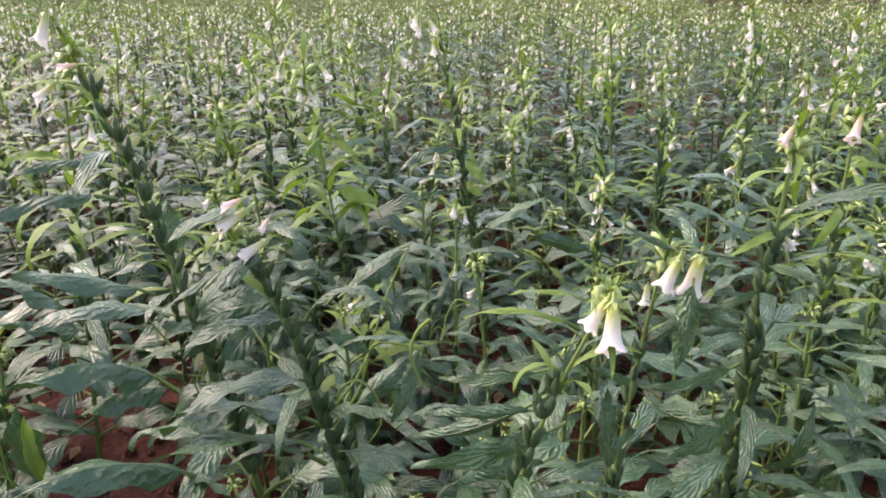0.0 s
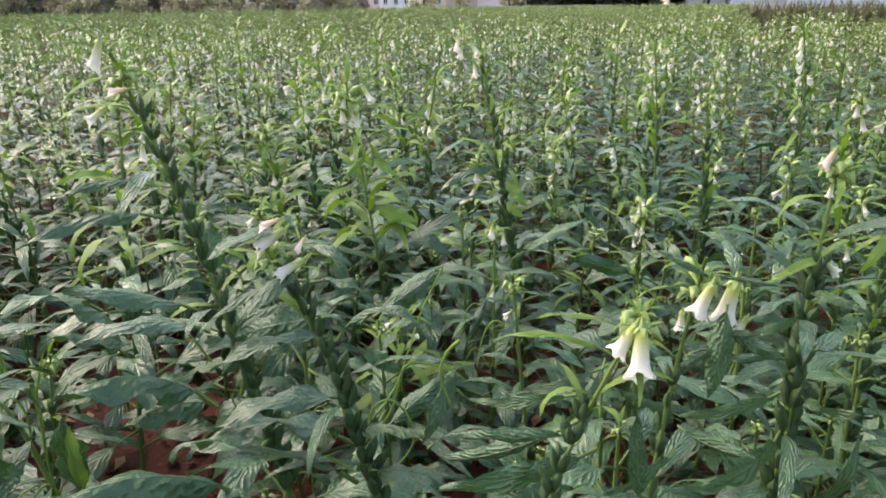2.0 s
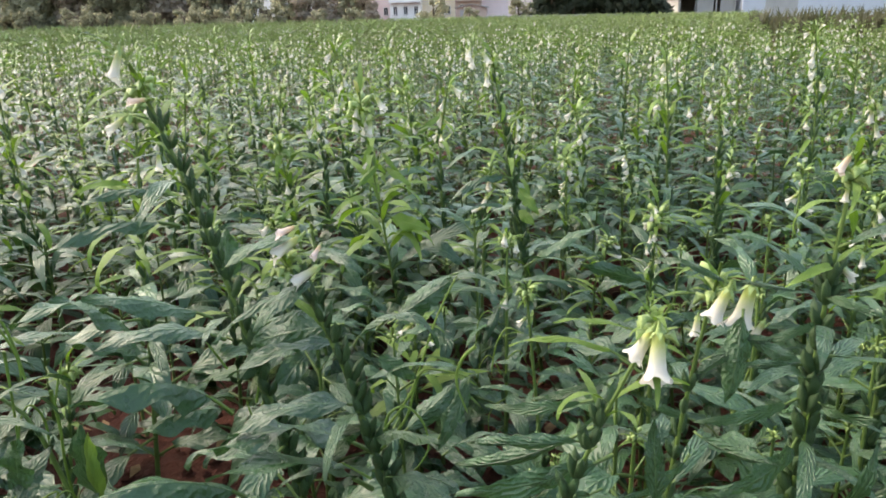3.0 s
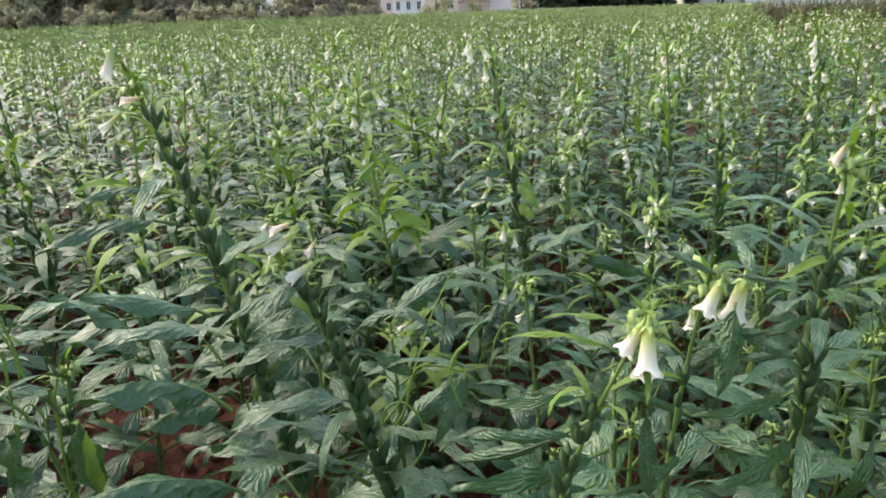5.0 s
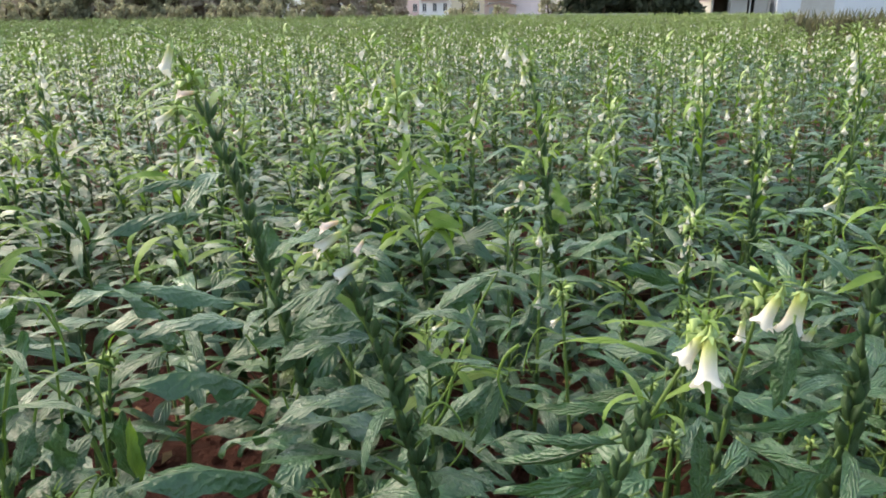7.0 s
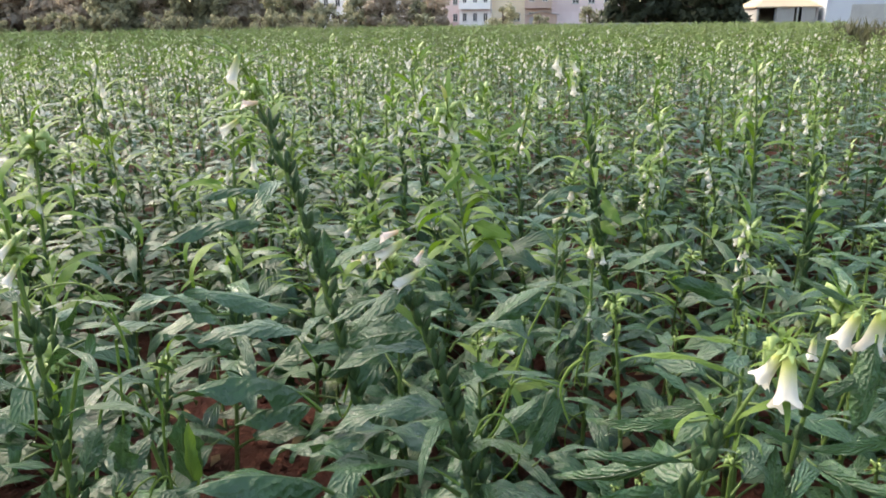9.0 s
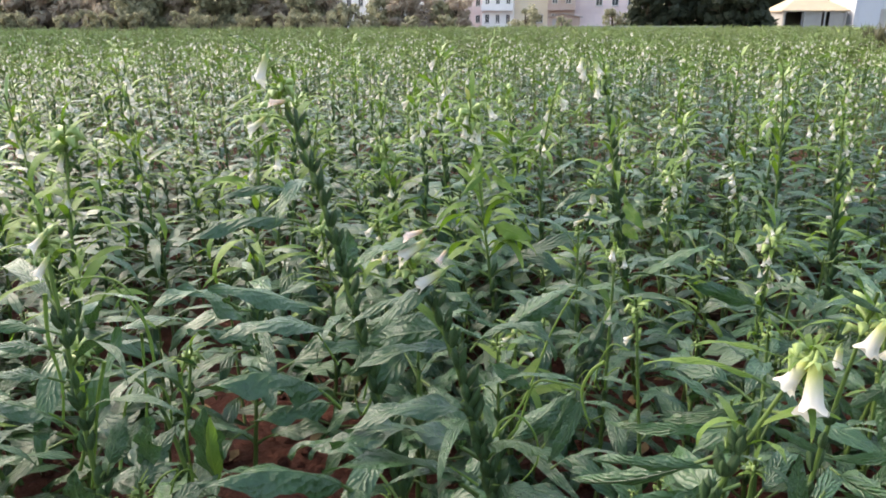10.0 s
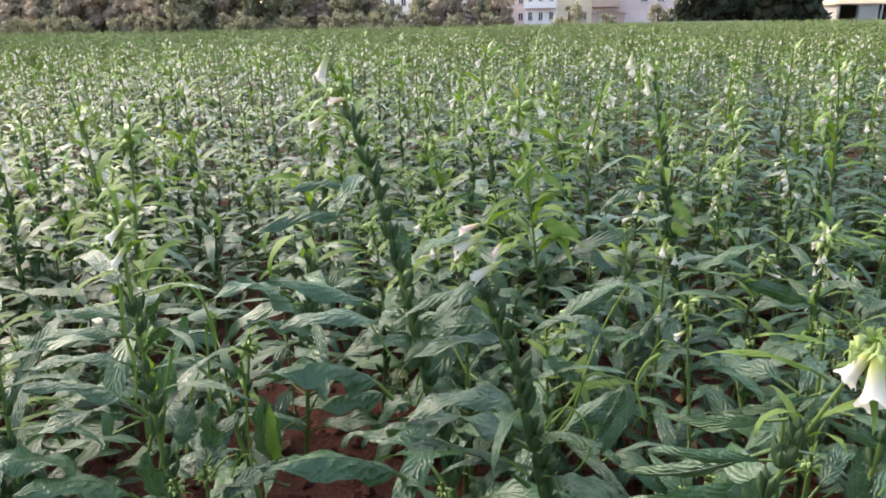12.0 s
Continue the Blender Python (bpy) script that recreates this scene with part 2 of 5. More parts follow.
def calyx_geo():
    """Five small sepals and a short stalk."""
    g = Geo()
    g.tube([(-0.28, 0, 0.08), (-0.1, 0, 0.03), (0.02, 0, 0)], [0.05, 0.06, 0.1], 5, 4, False)
    for k in range(5):
        a = 2 * math.pi * k / 5 + 0.3
        c, s = math.cos(a), math.sin(a)
        g.add([(0.0, 0.1 * c - 0.08 * s, 0.1 * s + 0.08 * c), (0.0, 0.1 * c + 0.08 * s, 0.1 * s - 0.08 * c), (0.2, 0.27 * c, 0.27 * s)],
              [(0, 1, 2)], 4, [(0.5, 0.2)] * 3)
    return g


def pod_geo(sides, rings):
    """A four-grooved seed capsule of length 1 along +x with a short beak."""
    g = Geo()
    prof = [(0, 0.05), (0.1, 0.125), (0.42, 0.165), (0.78, 0.145), (0.95, 0.06), (1.1, 0.012)] if rings > 4 else [(0, 0.06), (0.4, 0.18), (1.05, 0.02)]
    rows = [[(x, r * (1 + 0.2 * math.cos(4 * a)) * math.cos(a), r * (1 + 0.2 * math.cos(4 * a)) * math.sin(a))
             for a in (2 * math.pi * j / sides for j in range(sides))] for x, r in prof]
    return g.grid(rows, 3, None, True)


def tip_geo(seed, count, detail):
    """The growing tip: small pale leaves that curl out, and buds between them. Size 1, upward."""
    g, rng = Geo(), random.Random(seed)
    for k in range(count):
        small = leaf_geo({2: 5, 1: 3, 0: 1}[detail], 1, rng.uniform(0.17, 0.25), 0.08, rng.uniform(0.4, 0.8), rng.uniform(1.0, 2.0), 0.4, 0.2, 0.0, 1 if detail == 2 else 4, seed + k, 0, 3 if detail == 2 else 0)
        g.join(small, pose(0, 0, rng.uniform(-0.5, 0.25), 0, -rng.uniform(0, 35), k * 137.5) @ Matrix.Scale(rng.uniform(0.55, 0.95), 4))
    for k in range(count // 2 + 1 if detail == 2 else 0):
        a, z = k * 2.4, rng.uniform(-0.3, 0.3)
        c = (0.16 * math.cos(a), 0.16 * math.sin(a), z)
        g.tube([(0, 0, z - 0.1), c, (c[0] * 1.8, c[1] * 1.8, z + 0.05), (c[0] * 2.3, c[1] * 2.3, z - 0.12)], [0.02, 0.08, 0.1, 0.02], 4, 4, False)
    return g


KINDS = {}      # kind: its variants, each a Geo


def fill_kinds(level):
    """Leaves, flowers, capsules and tips, level 3 the finest."""
    n, m = {3: (16, 2), 2: (8, 1), 1: (4, 1), 0: (1, 1)}[level]
    teeth = 0.035 if level == 3 else 0.0
    rng = random.Random(11)
    k = {"broad": [], "mid": [], "narrow": [], "lance": [], "flower": [], "pink": [], "pod": [], "tip": []}
    for i in range(6):
        k["broad"].append(leaf_geo(n, m, rng.uniform(0.24, 0.35), rng.uniform(0.2, 0.3), rng.uniform(0.35, 0.8), rng.uniform(1.0, 2.0),
                                   rng.uniform(0.2, 0.6), rng.uniform(0.35, 0.9), rng.uniform(-0.5, 0.5), 0, 20 + i, teeth, 4 if level > 1 else 3))
    for i in range(5):
        k["mid"].append(leaf_geo(n, m, rng.uniform(0.155, 0.23), 0.2, rng.uniform(0.25, 0.7), rng.uniform(0.8, 1.6),
                                 rng.uniform(0.2, 0.6), 0.5, rng.uniform(-0.45, 0.45), 0, 40 + i, teeth * 0.6, 4 if level > 1 else 3))
    # level 0 narrow and lance leaves take paler slots: the far crop's haze as colour
    for i in range(5):
        k["narrow"].append(leaf_geo(max(2, n - 4) if level > 1 else n, 1, rng.uniform(0.14, 0.21), 0.08, rng.uniform(0.4, 0.95), rng.uniform(1.2, 2.3),
                                    rng.uniform(0.2, 0.6), 0.3, rng.uniform(-0.35, 0.35), 1 if level else 4, 60 + i, 0, 3 if level > 1 else 0))
    for i in range(5):
        k["lance"].append(leaf_geo(max(2, n - 4) if level > 1 else n, 1, rng.uniform(0.125, 0.18), 0.1, rng.uniform(0.3, 0.75), rng.uniform(0.9, 1.8),
                                   rng.uniform(0.2, 0.6), 0.3, rng.uniform(-0.35, 0.35), 0 if level else 1, 80 + i, 0, 3 if level > 1 else 0))
    for i in range(3):
        sides = {3: 20, 2: 8, 1: 5, 0: 3}[level]
        k["flower"].append(flower_geo(7 if level > 1 else 3, sides, 5, i, level > 1))
        k["pink"].append(flower_geo(7 if level > 1 else 3, sides, 6, i, level > 1))
    k["pod"].append(pod_geo(*{3: (8, 6), 2: (6, 6), 1: (4, 3), 0: (3, 3)}[level]))
    for i in range(2):
        k["tip"].append(tip_geo(70 + i, {3: 14, 2: 10, 1: 10, 0: 7}[level], (0, 1, 2, 2)[level]))
    return k


for lv in range(4):
    KINDS[lv] = fill_kinds(lv)
MESHES = {lv: {k: [g.mesh(k, PLANT_MATS) for g in v] for k, v in KINDS[lv].items()} for lv in (1, 2, 3)}
PART_NAME = {"broad": "leaf", "mid": "leaf", "lance": "leaf", "narrow": "young_leaf", "flower": "flower", "pink": "flower", "pod": "seed_capsule", "tip": "growing_tip"}


def stem_line(base, top, bow, nod):
    """The stem's curve: from base to top with a bow sideways and a nod of the tip."""
    base, top, bow, nod = Vector(base), Vector(top), Vector(bow), Vector(nod)

    def at(s):
        return base.lerp(top, s) + bow * math.sin(math.pi * s) + nod * max(0.0, s - 0.72) ** 2 * 12
    return at


def set_out(at, height, rng, leaves=1.0, pods=1.0, flowers=5, pink=0.0, size=1.0, tip=1.0, clear=0.0, bare=0.1, upper=1.0, pod_top=0.84, only="", young=0.82, slim=False, plump=1.0, bell=1.0):
    """Where each leaf, capsule and flower of a plant sits: (kind, variant, pose)."""
    out, az, s = [], rng.uniform(0, 360), bare
    while s < 0.96:
        if s < 0.36:
            kind, ln, up, gap = "broad", rng.uniform(0.2, 0.28), rng.uniform(-22, 8), 0.05
        elif s < 0.54:
            kind, ln, up, gap = "mid", rng.uniform(0.18, 0.25), rng.uniform(-18, 8), 0.042
        elif s < young + rng.uniform(-0.07, 0.07):
            kind, ln, up, gap = "lance", rng.uniform(0.15, 0.21), rng.uniform(-18, 12), 0.035
        else:
            kind, ln, up, gap = "narrow", rng.uniform(0.1, 0.14) * (1.95 - 1.4 * s), rng.uniform(-22, 20), 0.019
        if slim:
            kind, ln = {"broad": "mid", "mid": "lance"}.get(kind, kind), ln * 0.95
        if only:
            kind, ln, up, gap = only, rng.uniform(0.17, 0.26) * (1.15 - 0.5 * s), rng.uniform(-20, 25), 0.05
        p = at(s)
        for k in (0, 180):
            if s < clear or rng.random() > leaves * (upper if 0.42 < s < 0.94 else 1.0):
                continue
            turn = az + k + rng.uniform(-18, 18)
            out.append((kind, rng.randrange(6), Matrix.Translation(p) @ pose(0, 0, 0, rng.gauss(0, 12), -up, turn) @ Matrix.Scale(ln * size * rng.choice((0.75, 1.0, 1.0, 1.12)), 4)))
        az += 90 + rng.uniform(-15, 15)
        s += gap / height * rng.uniform(0.85, 1.2)
    s = 0.3
    while s < pod_top:
        for k in range(4):
            if rng.random() < pods:
                out.append(("pod", 0, Matrix.Translation(at(s + rng.uniform(-0.006, 0.006))) @ pose(0, 0, 0, rng.uniform(0, 90), -rng.uniform(60, 79), az + k * 90 + rng.uniform(-16, 16))
                            @ Matrix.Translation((0.004, 0, 0)) @ Matrix.Scale(plump * rng.uniform(0.03, 0.037) * (1.45 - 0.9 * s) * size ** 0.5, 4)))
        az += 45
        s += 0.029 / height
    for k in range(flowers):
        s = 0.985 - 0.2 * (k + rng.random()) / max(flowers, 1)
        kind = "pink" if rng.random() < pink else "flower"
        out.append((kind, rng.randrange(3), Matrix.Translation(at(s)) @ pose(0, 0, 0, 0, rng.uniform(25, 72), rng.uniform(0, 360))
                    @ Matrix.Translation((0.01, 0, 0)) @ Matrix.Scale(bell * rng.uniform(0.017, 0.026), 4)))
    if tip > 0:
        out.append(("tip", rng.randrange(2), Matrix.Translation(at(0.97)) @ pose(0, 0, 0, rng.uniform(-15, 15), rng.uniform(-15, 15), rng.uniform(0, 360)) @ Matrix.Scale(0.052 * tip, 4)))
    return out


def stem_geo(at, height, sides, rings, thick=1.0):
    pts = [at(i / rings) for i in range(rings + 1)]
    return Geo().tube(pts, [thick * (0.0062 - 0.0042 * i / rings) for i in range(rings + 1)], sides, 2)


def sesame_plant(base, at, height, rng, level, label, group, name="sesame_plant", thick=1.0, **how):
    """One plant as a thing of its own, with every leaf, capsule and flower under it. at() is in the plant's own space."""
    root = tagged(new(name), label, "plant", group)
    root.matrix_basis = Matrix.Translation(base)
    if level == 1:
        whole = set_out(at, height, rng, **how)
        part("stem", stem_geo(at, height, 4, 5, thick).mesh("stem", PLANT_MATS), root)
        leafage = Geo()
        for kind, i, m in whole:
            if kind in ("flower", "pink"):
                part("flower", MESHES[1][kind][i % 3], root, m)
            else:
                choice = KINDS[1][kind]
                leafage.join(choice[i % len(choice)], m)
        tagged(part("foliage", leafage.mesh("foliage", PLANT_MATS), root), kind="stuff")
        return root
    part("stem", stem_geo(at, height, 6 if level == 3 else 5, 14 if level == 3 else 7, thick).mesh("stem", PLANT_MATS), root)
    tuft = Geo()
    for kind, i, m in set_out(at, height, rng, **how):
        if level == 2 and kind == "narrow":
            tuft.join(KINDS[2][kind][i % 5], m)
            continue
        if level == 2 and kind == "pod" and rng.random() < 0.35:
            continue
        choice = MESHES[level if kind != "pod" or level > 2 else 1][kind]
        part(PART_NAME[kind], choice[i % len(choice)], root, m, "drooping pinkish bell flower" if kind == "pink" else "")
    if tuft.v:
        tagged(part("upper_foliage", tuft.mesh("upper_foliage", PLANT_MATS), root), kind="stuff")
    return root


# ---- the near plants, one by one ----
HERO_BASES = []


def hero(top, base, label, seed, bow=(0, 0, 0), nod=(0, 0, 0), **how):
    """A near plant from its foot to its tip."""
    HERO_BASES.append(base)
    t, b = Vector(top), Vector((*base, -0.02))
    line = stem_line((0, 0, 0), t - b, bow, nod)
    return sesame_plant(b, line, (t - b).length, random.Random(seed), 3, label, "sesame plants in rows", **how), line


YOUNG_SLOT = 1


def aim(a, b, up):
    """A turn that takes +x from a to b and keeps +z as near to up as it can."""
    x = (b - a).normalized()
    y = up.cross(x).normalized()
    z = x.cross(y)
    return Matrix((x, y, z)).transposed().to_4x4()


def blade(plant, foot, tip, width, arch, face, stalk, slot=0):
    """One large leaf of a near plant from its foot at the stem to its tip; face 0 lies flat, face 1 stands up towards the path."""
    seed = len(scene.objects)
    r = random.Random(seed)
    g = leaf_geo(16, 2, width * (0.78 if foot[0] > -0.05 else 0.95), stalk, arch, 2 * arch, r.uniform(-0.55, 0.55), r.uniform(0.3, 0.8), r.uniform(-0.35, 0.35), slot, seed, 0.055)
    end = Vector(g.v[-3])
    foot, tip = Vector(foot), Vector(tip)
    turn = aim(foot, tip, Vector((0.0, -face * (0.45 if face < 0.6 else 1.0), 1.05 - face))) @ aim(Vector(), end, Vector((0, 0, 1))).inverted()
    m = Matrix.Translation(foot - plant.matrix_basis.translation) @ turn @ Matrix.Scale((tip - foot).length / end.length, 4)
    part("leaf" if slot == 0 else "young_leaf", g.mesh("leaf", PLANT_MATS), plant, m)


def curl(plant, thick, *points):
    """A bare curling leaf stalk."""
    pts = [Vector(p) - plant.matrix_basis.translation for p in points]
    line = []
    for i in range(len(pts) - 1):
        a, b, c, d = pts[max(i - 1, 0)], pts[i], pts[i + 1], pts[min(i + 2, len(pts) - 1)]
        for k in range(4):
            t = k / 4
            line.append(0.5 * (2 * b + (c - a) * t + (2 * a - 5 * b + 4 * c - d) * t * t + (3 * b - a - 3 * c + d) * t ** 3))
    line.append(pts[-1])
    part("leaf_stalk", Geo().tube(line, [0.68 * thick * (1 - 0.5 * i / len(line)) * (0.25 if i == len(line) - 1 else 1) for i in range(len(line))], 6, 1).mesh("leaf_stalk", PLANT_MATS), plant)


def bloom(plant, foot, tip, kind):
    foot, tip = Vector(foot), Vector(tip)
    m = Matrix.Translation(foot - plant.matrix_basis.translation) @ aim(foot, tip, Vector((0, -0.4, 1))) @ Matrix.Scale((tip - foot).length / 1.3, 4)
    part("flower", MESHES[3][kind][len(scene.objects) % 3], plant, m, "pinkish bell flower" if kind == "pink" else "creamy white bell flower")


tall, _ = hero((-0.452, 0.885, 1.0), (-0.27, 0.97), "tall leaning sesame plant with ripening capsules and pink flowers", 1, (0.012, 0, 0), (-0.012, -0.01, 0.0), pods=0.9, plump=1.08, thick=1.15, flowers=0, leaves=0.6, upper=0.16, pod_top=0.93)
middle, _ = hero((-0.235, 0.78, 0.80), (-0.06, 0.82), "sesame plant thick with green capsules and pinkish flowers", 2, (0.01, 0, 0), (-0.03, 0, -0.01), pods=0.9, plump=1.25, thick=1.2, flowers=0, leaves=0.55, upper=0.3, pod_top=0.95)
bell, _ = hero((0.125, 0.535, 0.83), (0.0, 0.60), "near sesame plant with drooping white bell flowers", 3, (-0.02, 0, 0), (0.03, 0, -0.01), pods=0.9, plump=1.15, thick=0.75, flowers=0, leaves=0.3, clear=0.2, size=0.8, tip=0.9, slim=True)
twin, _ = hero((0.215, 0.64, 0.83), (0.17, 0.69), "near sesame plant with white hanging flowers", 4, (0, 0, 0), (0.01, 0, -0.01), pods=0.7, thick=0.8, flowers=0, leaves=0.35, clear=0.2, size=0.8, slim=True)
right, _ = hero((0.382, 0.756, 0.91), (0.39, 0.77), "leafy sesame plant with pale flowers", 5, (0.0, 0, 0), (0.01, 0, 0), pods=0.9, plump=1.35, flowers=1, leaves=0.9, young=0.84, size=0.9, slim=True)
bright, _ = hero((-0.325, 1.66, 0.88), (-0.21, 1.68), "bright leafy sesame plant with white flowers", 6, flowers=4, young=0.24, pods=0.15, leaves=1.0, size=1.65, tip=1.9, slim=True)
spire, _ = hero((-0.012, 1.88, 0.96), (0.15, 1.88), "tall sesame plant with white flowers at its tip", 7, flowers=2, young=0.62, pods=0.6, plump=1.15, thick=1.2, leaves=0.9, upper=0.55, size=1.2, pod_top=0.93, tip=1.3, slim=True)
nodding, _ = hero((0.028, 1.38, 0.62), (0.03, 1.39), "short sesame plant with drooping white flowers", 8, flowers=1, pods=0.3, leaves=0.80, size=0.9)
hero((0.06, 1.18, 0.585), (0.12, 1.17), "small yellow-green sesame sprig", 9, flowers=1, pods=0.1, leaves=0.95, size=0.6)
small, _ = hero((0.378, 1.58, 0.62), (0.37, 1.59), "short sesame plant with small white flowers", 10, flowers=7, young=0.3, pods=0.5, leaves=0.9, size=0.75, tip=1.7)
outer, _ = hero((-1.01, 1.13, 0.88), (-1.07, 1.08), "sesame plant with yellow-green top and white flower", 11, flowers=2, young=0.34, pods=0.3, leaves=1.0, size=1.35, tip=1.8)
pale, _ = hero((-0.65, 0.636, 0.85), (-0.64, 0.66), "near sesame plant with pale pink flowers", 12, flowers=1, pods=0.5, leaves=0.5)
cream, _ = hero((-0.73, 1.37, 0.89), (-0.80, 1.33), "sesame plant with cream flowers along its top", 15, flowers=3, young=0.36, pink=0.3, pods=0.4, leaves=0.95, size=1.3, tip=1.7)
beyond, _ = hero((0.64, 2.07, 0.80), (0.70, 2.05), "sesame plant with pale flowers", 16, flowers=4, young=0.5, pods=0.8, plump=1.3, leaves=0.95)
pale_tip, _ = hero((0.23, 2.27, 0.61), (0.25, 2.27), "small sesame plant with a pale tip", 17, flowers=6, young=0.35, pods=0.4, leaves=0.9, size=0.8, tip=1.6)
far_right, _ = hero((1.10, 2.13, 0.79), (1.14, 2.11), "sesame plant with bright white flowers", 18, flowers=3, young=0.55, pods=0.6, leaves=0.95)
hero((-0.61, 1.90, 0.73), (-0.53, 1.93), "sesame plant with pale green top", 19, flowers=6, young=0.3, pods=0.3, leaves=1.0, size=1.4, tip=1.8)
hero((-0.34, 2.57, 0.83), (-0.22, 2.58), "sesame plant with white flowers", 20, flowers=6, young=0.32, pods=0.4, leaves=1.0, size=1.4, tip=1.9)
stub, _ = hero((-0.67, 0.93, 0.54), (-0.74, 0.88), "short sesame plant with capsules and bare stalks", 14, flowers=0, pods=0.8, leaves=0.50, size=0.8)
hero((-0.98, 0.72, 0.72), (-1.0, 0.70), "broad-leaved sesame plant in red soil", 21, flowers=2, pods=0.3, leaves=0.95)
hero((0.78, 1.12, 0.80), (0.76, 1.12), "leafy sesame plant with white flowers", 22, flowers=3, pods=0.3, leaves=0.95, slim=True)
edge, _ = hero((0.62, 0.72, 0.70), (0.6, 0.7), "broad-leaved sesame plant in red soil", 23, flowers=1, pods=0.3, leaves=0.6, slim=True)
bent, _ = hero((-0.69, 0.80, 0.66), (-0.6, 0.87), "bent yellow-green sesame stem with a drooping tip", 13, (0.01, 0, 0.01), (-0.1, -0.02, -0.07), flowers=0, pods=0.15, leaves=0.5, size=0.5, clear=0.3)
blade(tall, (-0.415, 0.935, 0.450), (-0.569, 0.777, 0.551), 0.32, 0.7, 0.4, 0.2)
blade(tall, (-0.416, 0.945, 0.450), (-0.520, 0.830, 0.473), 0.4, 0.5, 0.4, 0.15)
blade(tall, (-0.427, 0.973, 0.562), (-0.564, 0.840, 0.607), 0.3, 0.6, 0.4, 0.15)
blade(tall, (-0.479, 1.049, 0.565), (-0.622, 0.921, 0.653), 0.34, 0.3, 0.4, 0.15)
blade(tall, (-0.647, 1.114, 0.478), (-0.717, 0.979, 0.624), 0.36, 0.4, 0.5, 0.15)
blade(middle, (-0.163, 0.806, 0.476), (-0.341, 0.706, 0.535), 0.4, 0.55, -1.4, 0.15)
blade(middle, (-0.164, 0.795, 0.423), (-0.342, 0.673, 0.520), 0.4, 0.5, -1.4, 0.15)
blade(middle, (-0.341, 0.792, 0.401), (-0.500, 0.650, 0.492), 0.3, 0.6, 0.4, 0.15)
blade(middle, (-0.166, 0.805, 0.548), (-0.330, 0.732, 0.545), 0.32, 0.6, 0.35, 0.15)
blade(middle, (-0.188, 0.822, 0.634), (-0.325, 0.734, 0.628), 0.26, 0.5, 0.35, 0.15)
blade(middle, (-0.201, 0.850, 0.651), (-0.333, 0.837, 0.623), 0.5, 0.4, 0.7, 0.15)
blade(tall, (-0.385, 0.903, 0.528), (-0.325, 0.902, 0.596), 0.55, 0.2, 0.8, 0.06)
blade(tall, (-0.405, 0.949, 0.671), (-0.403, 0.97, 0.752), 0.68, 0.1, 0.55, 0.06)
blade(middle, (-0.225, 0.794, 0.792), (-0.316, 0.737, 0.770), 0.3, 0.6, 0.4, 0.15)
blade(middle, (-0.214, 0.797, 0.741), (-0.284, 0.727, 0.696), 0.36, 0.6, 0.5, 0.15)
blade(tall, (-0.441, 0.903, 0.775), (-0.558, 0.760, 0.775), 0.2, 0.5, 0.3, 0.15)
blade(tall, (-0.442, 0.902, 0.817), (-0.527, 0.803, 0.826), 0.2, 0.6, 0.4, 0.15)
blade(stub, (-0.579, 0.806, 0.378), (-0.565, 0.780, 0.524), 0.45, 0.2, 0.9, 0.1)
blade(tall, (-0.597, 1.027, 0.509), (-0.622, 0.921, 0.570), 0.4, 0.3, 0.6, 0.15)
blade(middle, (-0.163, 0.977, 0.592), (-0.060, 1.004, 0.660), 0.42, 0.2, 0.7, 0.15)
blade(middle, (-0.149, 0.808, 0.662), (-0.068, 0.784, 0.649), 0.22, 1.4, 0.3, 0.15)
blade(middle, (-0.088, 0.983, 0.380), (-0.039, 1.004, 0.491), 0.42, 0.3, 0.85, 0.15)
blade(middle, (-0.154, 0.797, 0.634), (-0.098, 0.802, 0.595), 0.5, 0.4, 0.6, 0.15)
blade(middle, (-0.138, 0.879, 0.454), (-0.051, 0.934, 0.517), 0.4, 0.3, 0.6, 0.15)
blade(middle, (-0.108, 0.782, 0.458), (-0.035, 0.744, 0.459), 0.5, 0.5, 0.5, 0.15)
blade(stub, (-0.551, 0.774, 0.395), (-0.551, 0.774, 0.518), 0.25, 0.25, 0.8, 0.08, YOUNG_SLOT)
blade(stub, (-0.648, 0.650, 0.578), (-0.650, 0.649, 0.653), 0.24, 0.1, 0.9, 0.15, YOUNG_SLOT)
blade(pale, (-0.586, 0.598, 0.537), (-0.562, 0.619, 0.610), 0.45, 0.2, 0.8, 0.2)
blade(stub, (-0.632, 0.729, 0.447), (-0.606, 0.712, 0.546), 0.6, 0.2, 0.9, 0.15)
blade(middle, (-0.044, 0.860, 0.723), (-0.122, 0.820, 0.679), 0.24, 0.5, 0.2, 0.12)
blade(middle, (-0.176, 0.790, 0.648), (-0.080, 0.760, 0.691), 0.17, 0.9, -0.6, 0.12)
blade(middle, (-0.026, 0.800, 0.600), (-0.070, 0.770, 0.506), 0.30, 0.3, 0.8, 0.08)
blade(middle, (-0.169, 0.800, 0.493), (-0.065, 0.740, 0.535), 0.27, 0.6, -0.8, 0.12)
blade(middle, (-0.141, 0.780, 0.456), (-0.040, 0.720, 0.465), 0.42, 0.5, 0.4, 0.12)
blade(middle, (-0.065, 0.800, 0.478), (0.030, 0.780, 0.523), 0.20, 0.5, -0.8, 0.10)
blade(middle, (-0.222, 0.820, 0.685), (-0.291, 0.760, 0.675), 0.26, 0.6, -0.4, 0.12)
blade(middle, (-0.225, 0.840, 0.709), (-0.358, 0.780, 0.651), 0.16, 0.5, -0.3, 0.12)
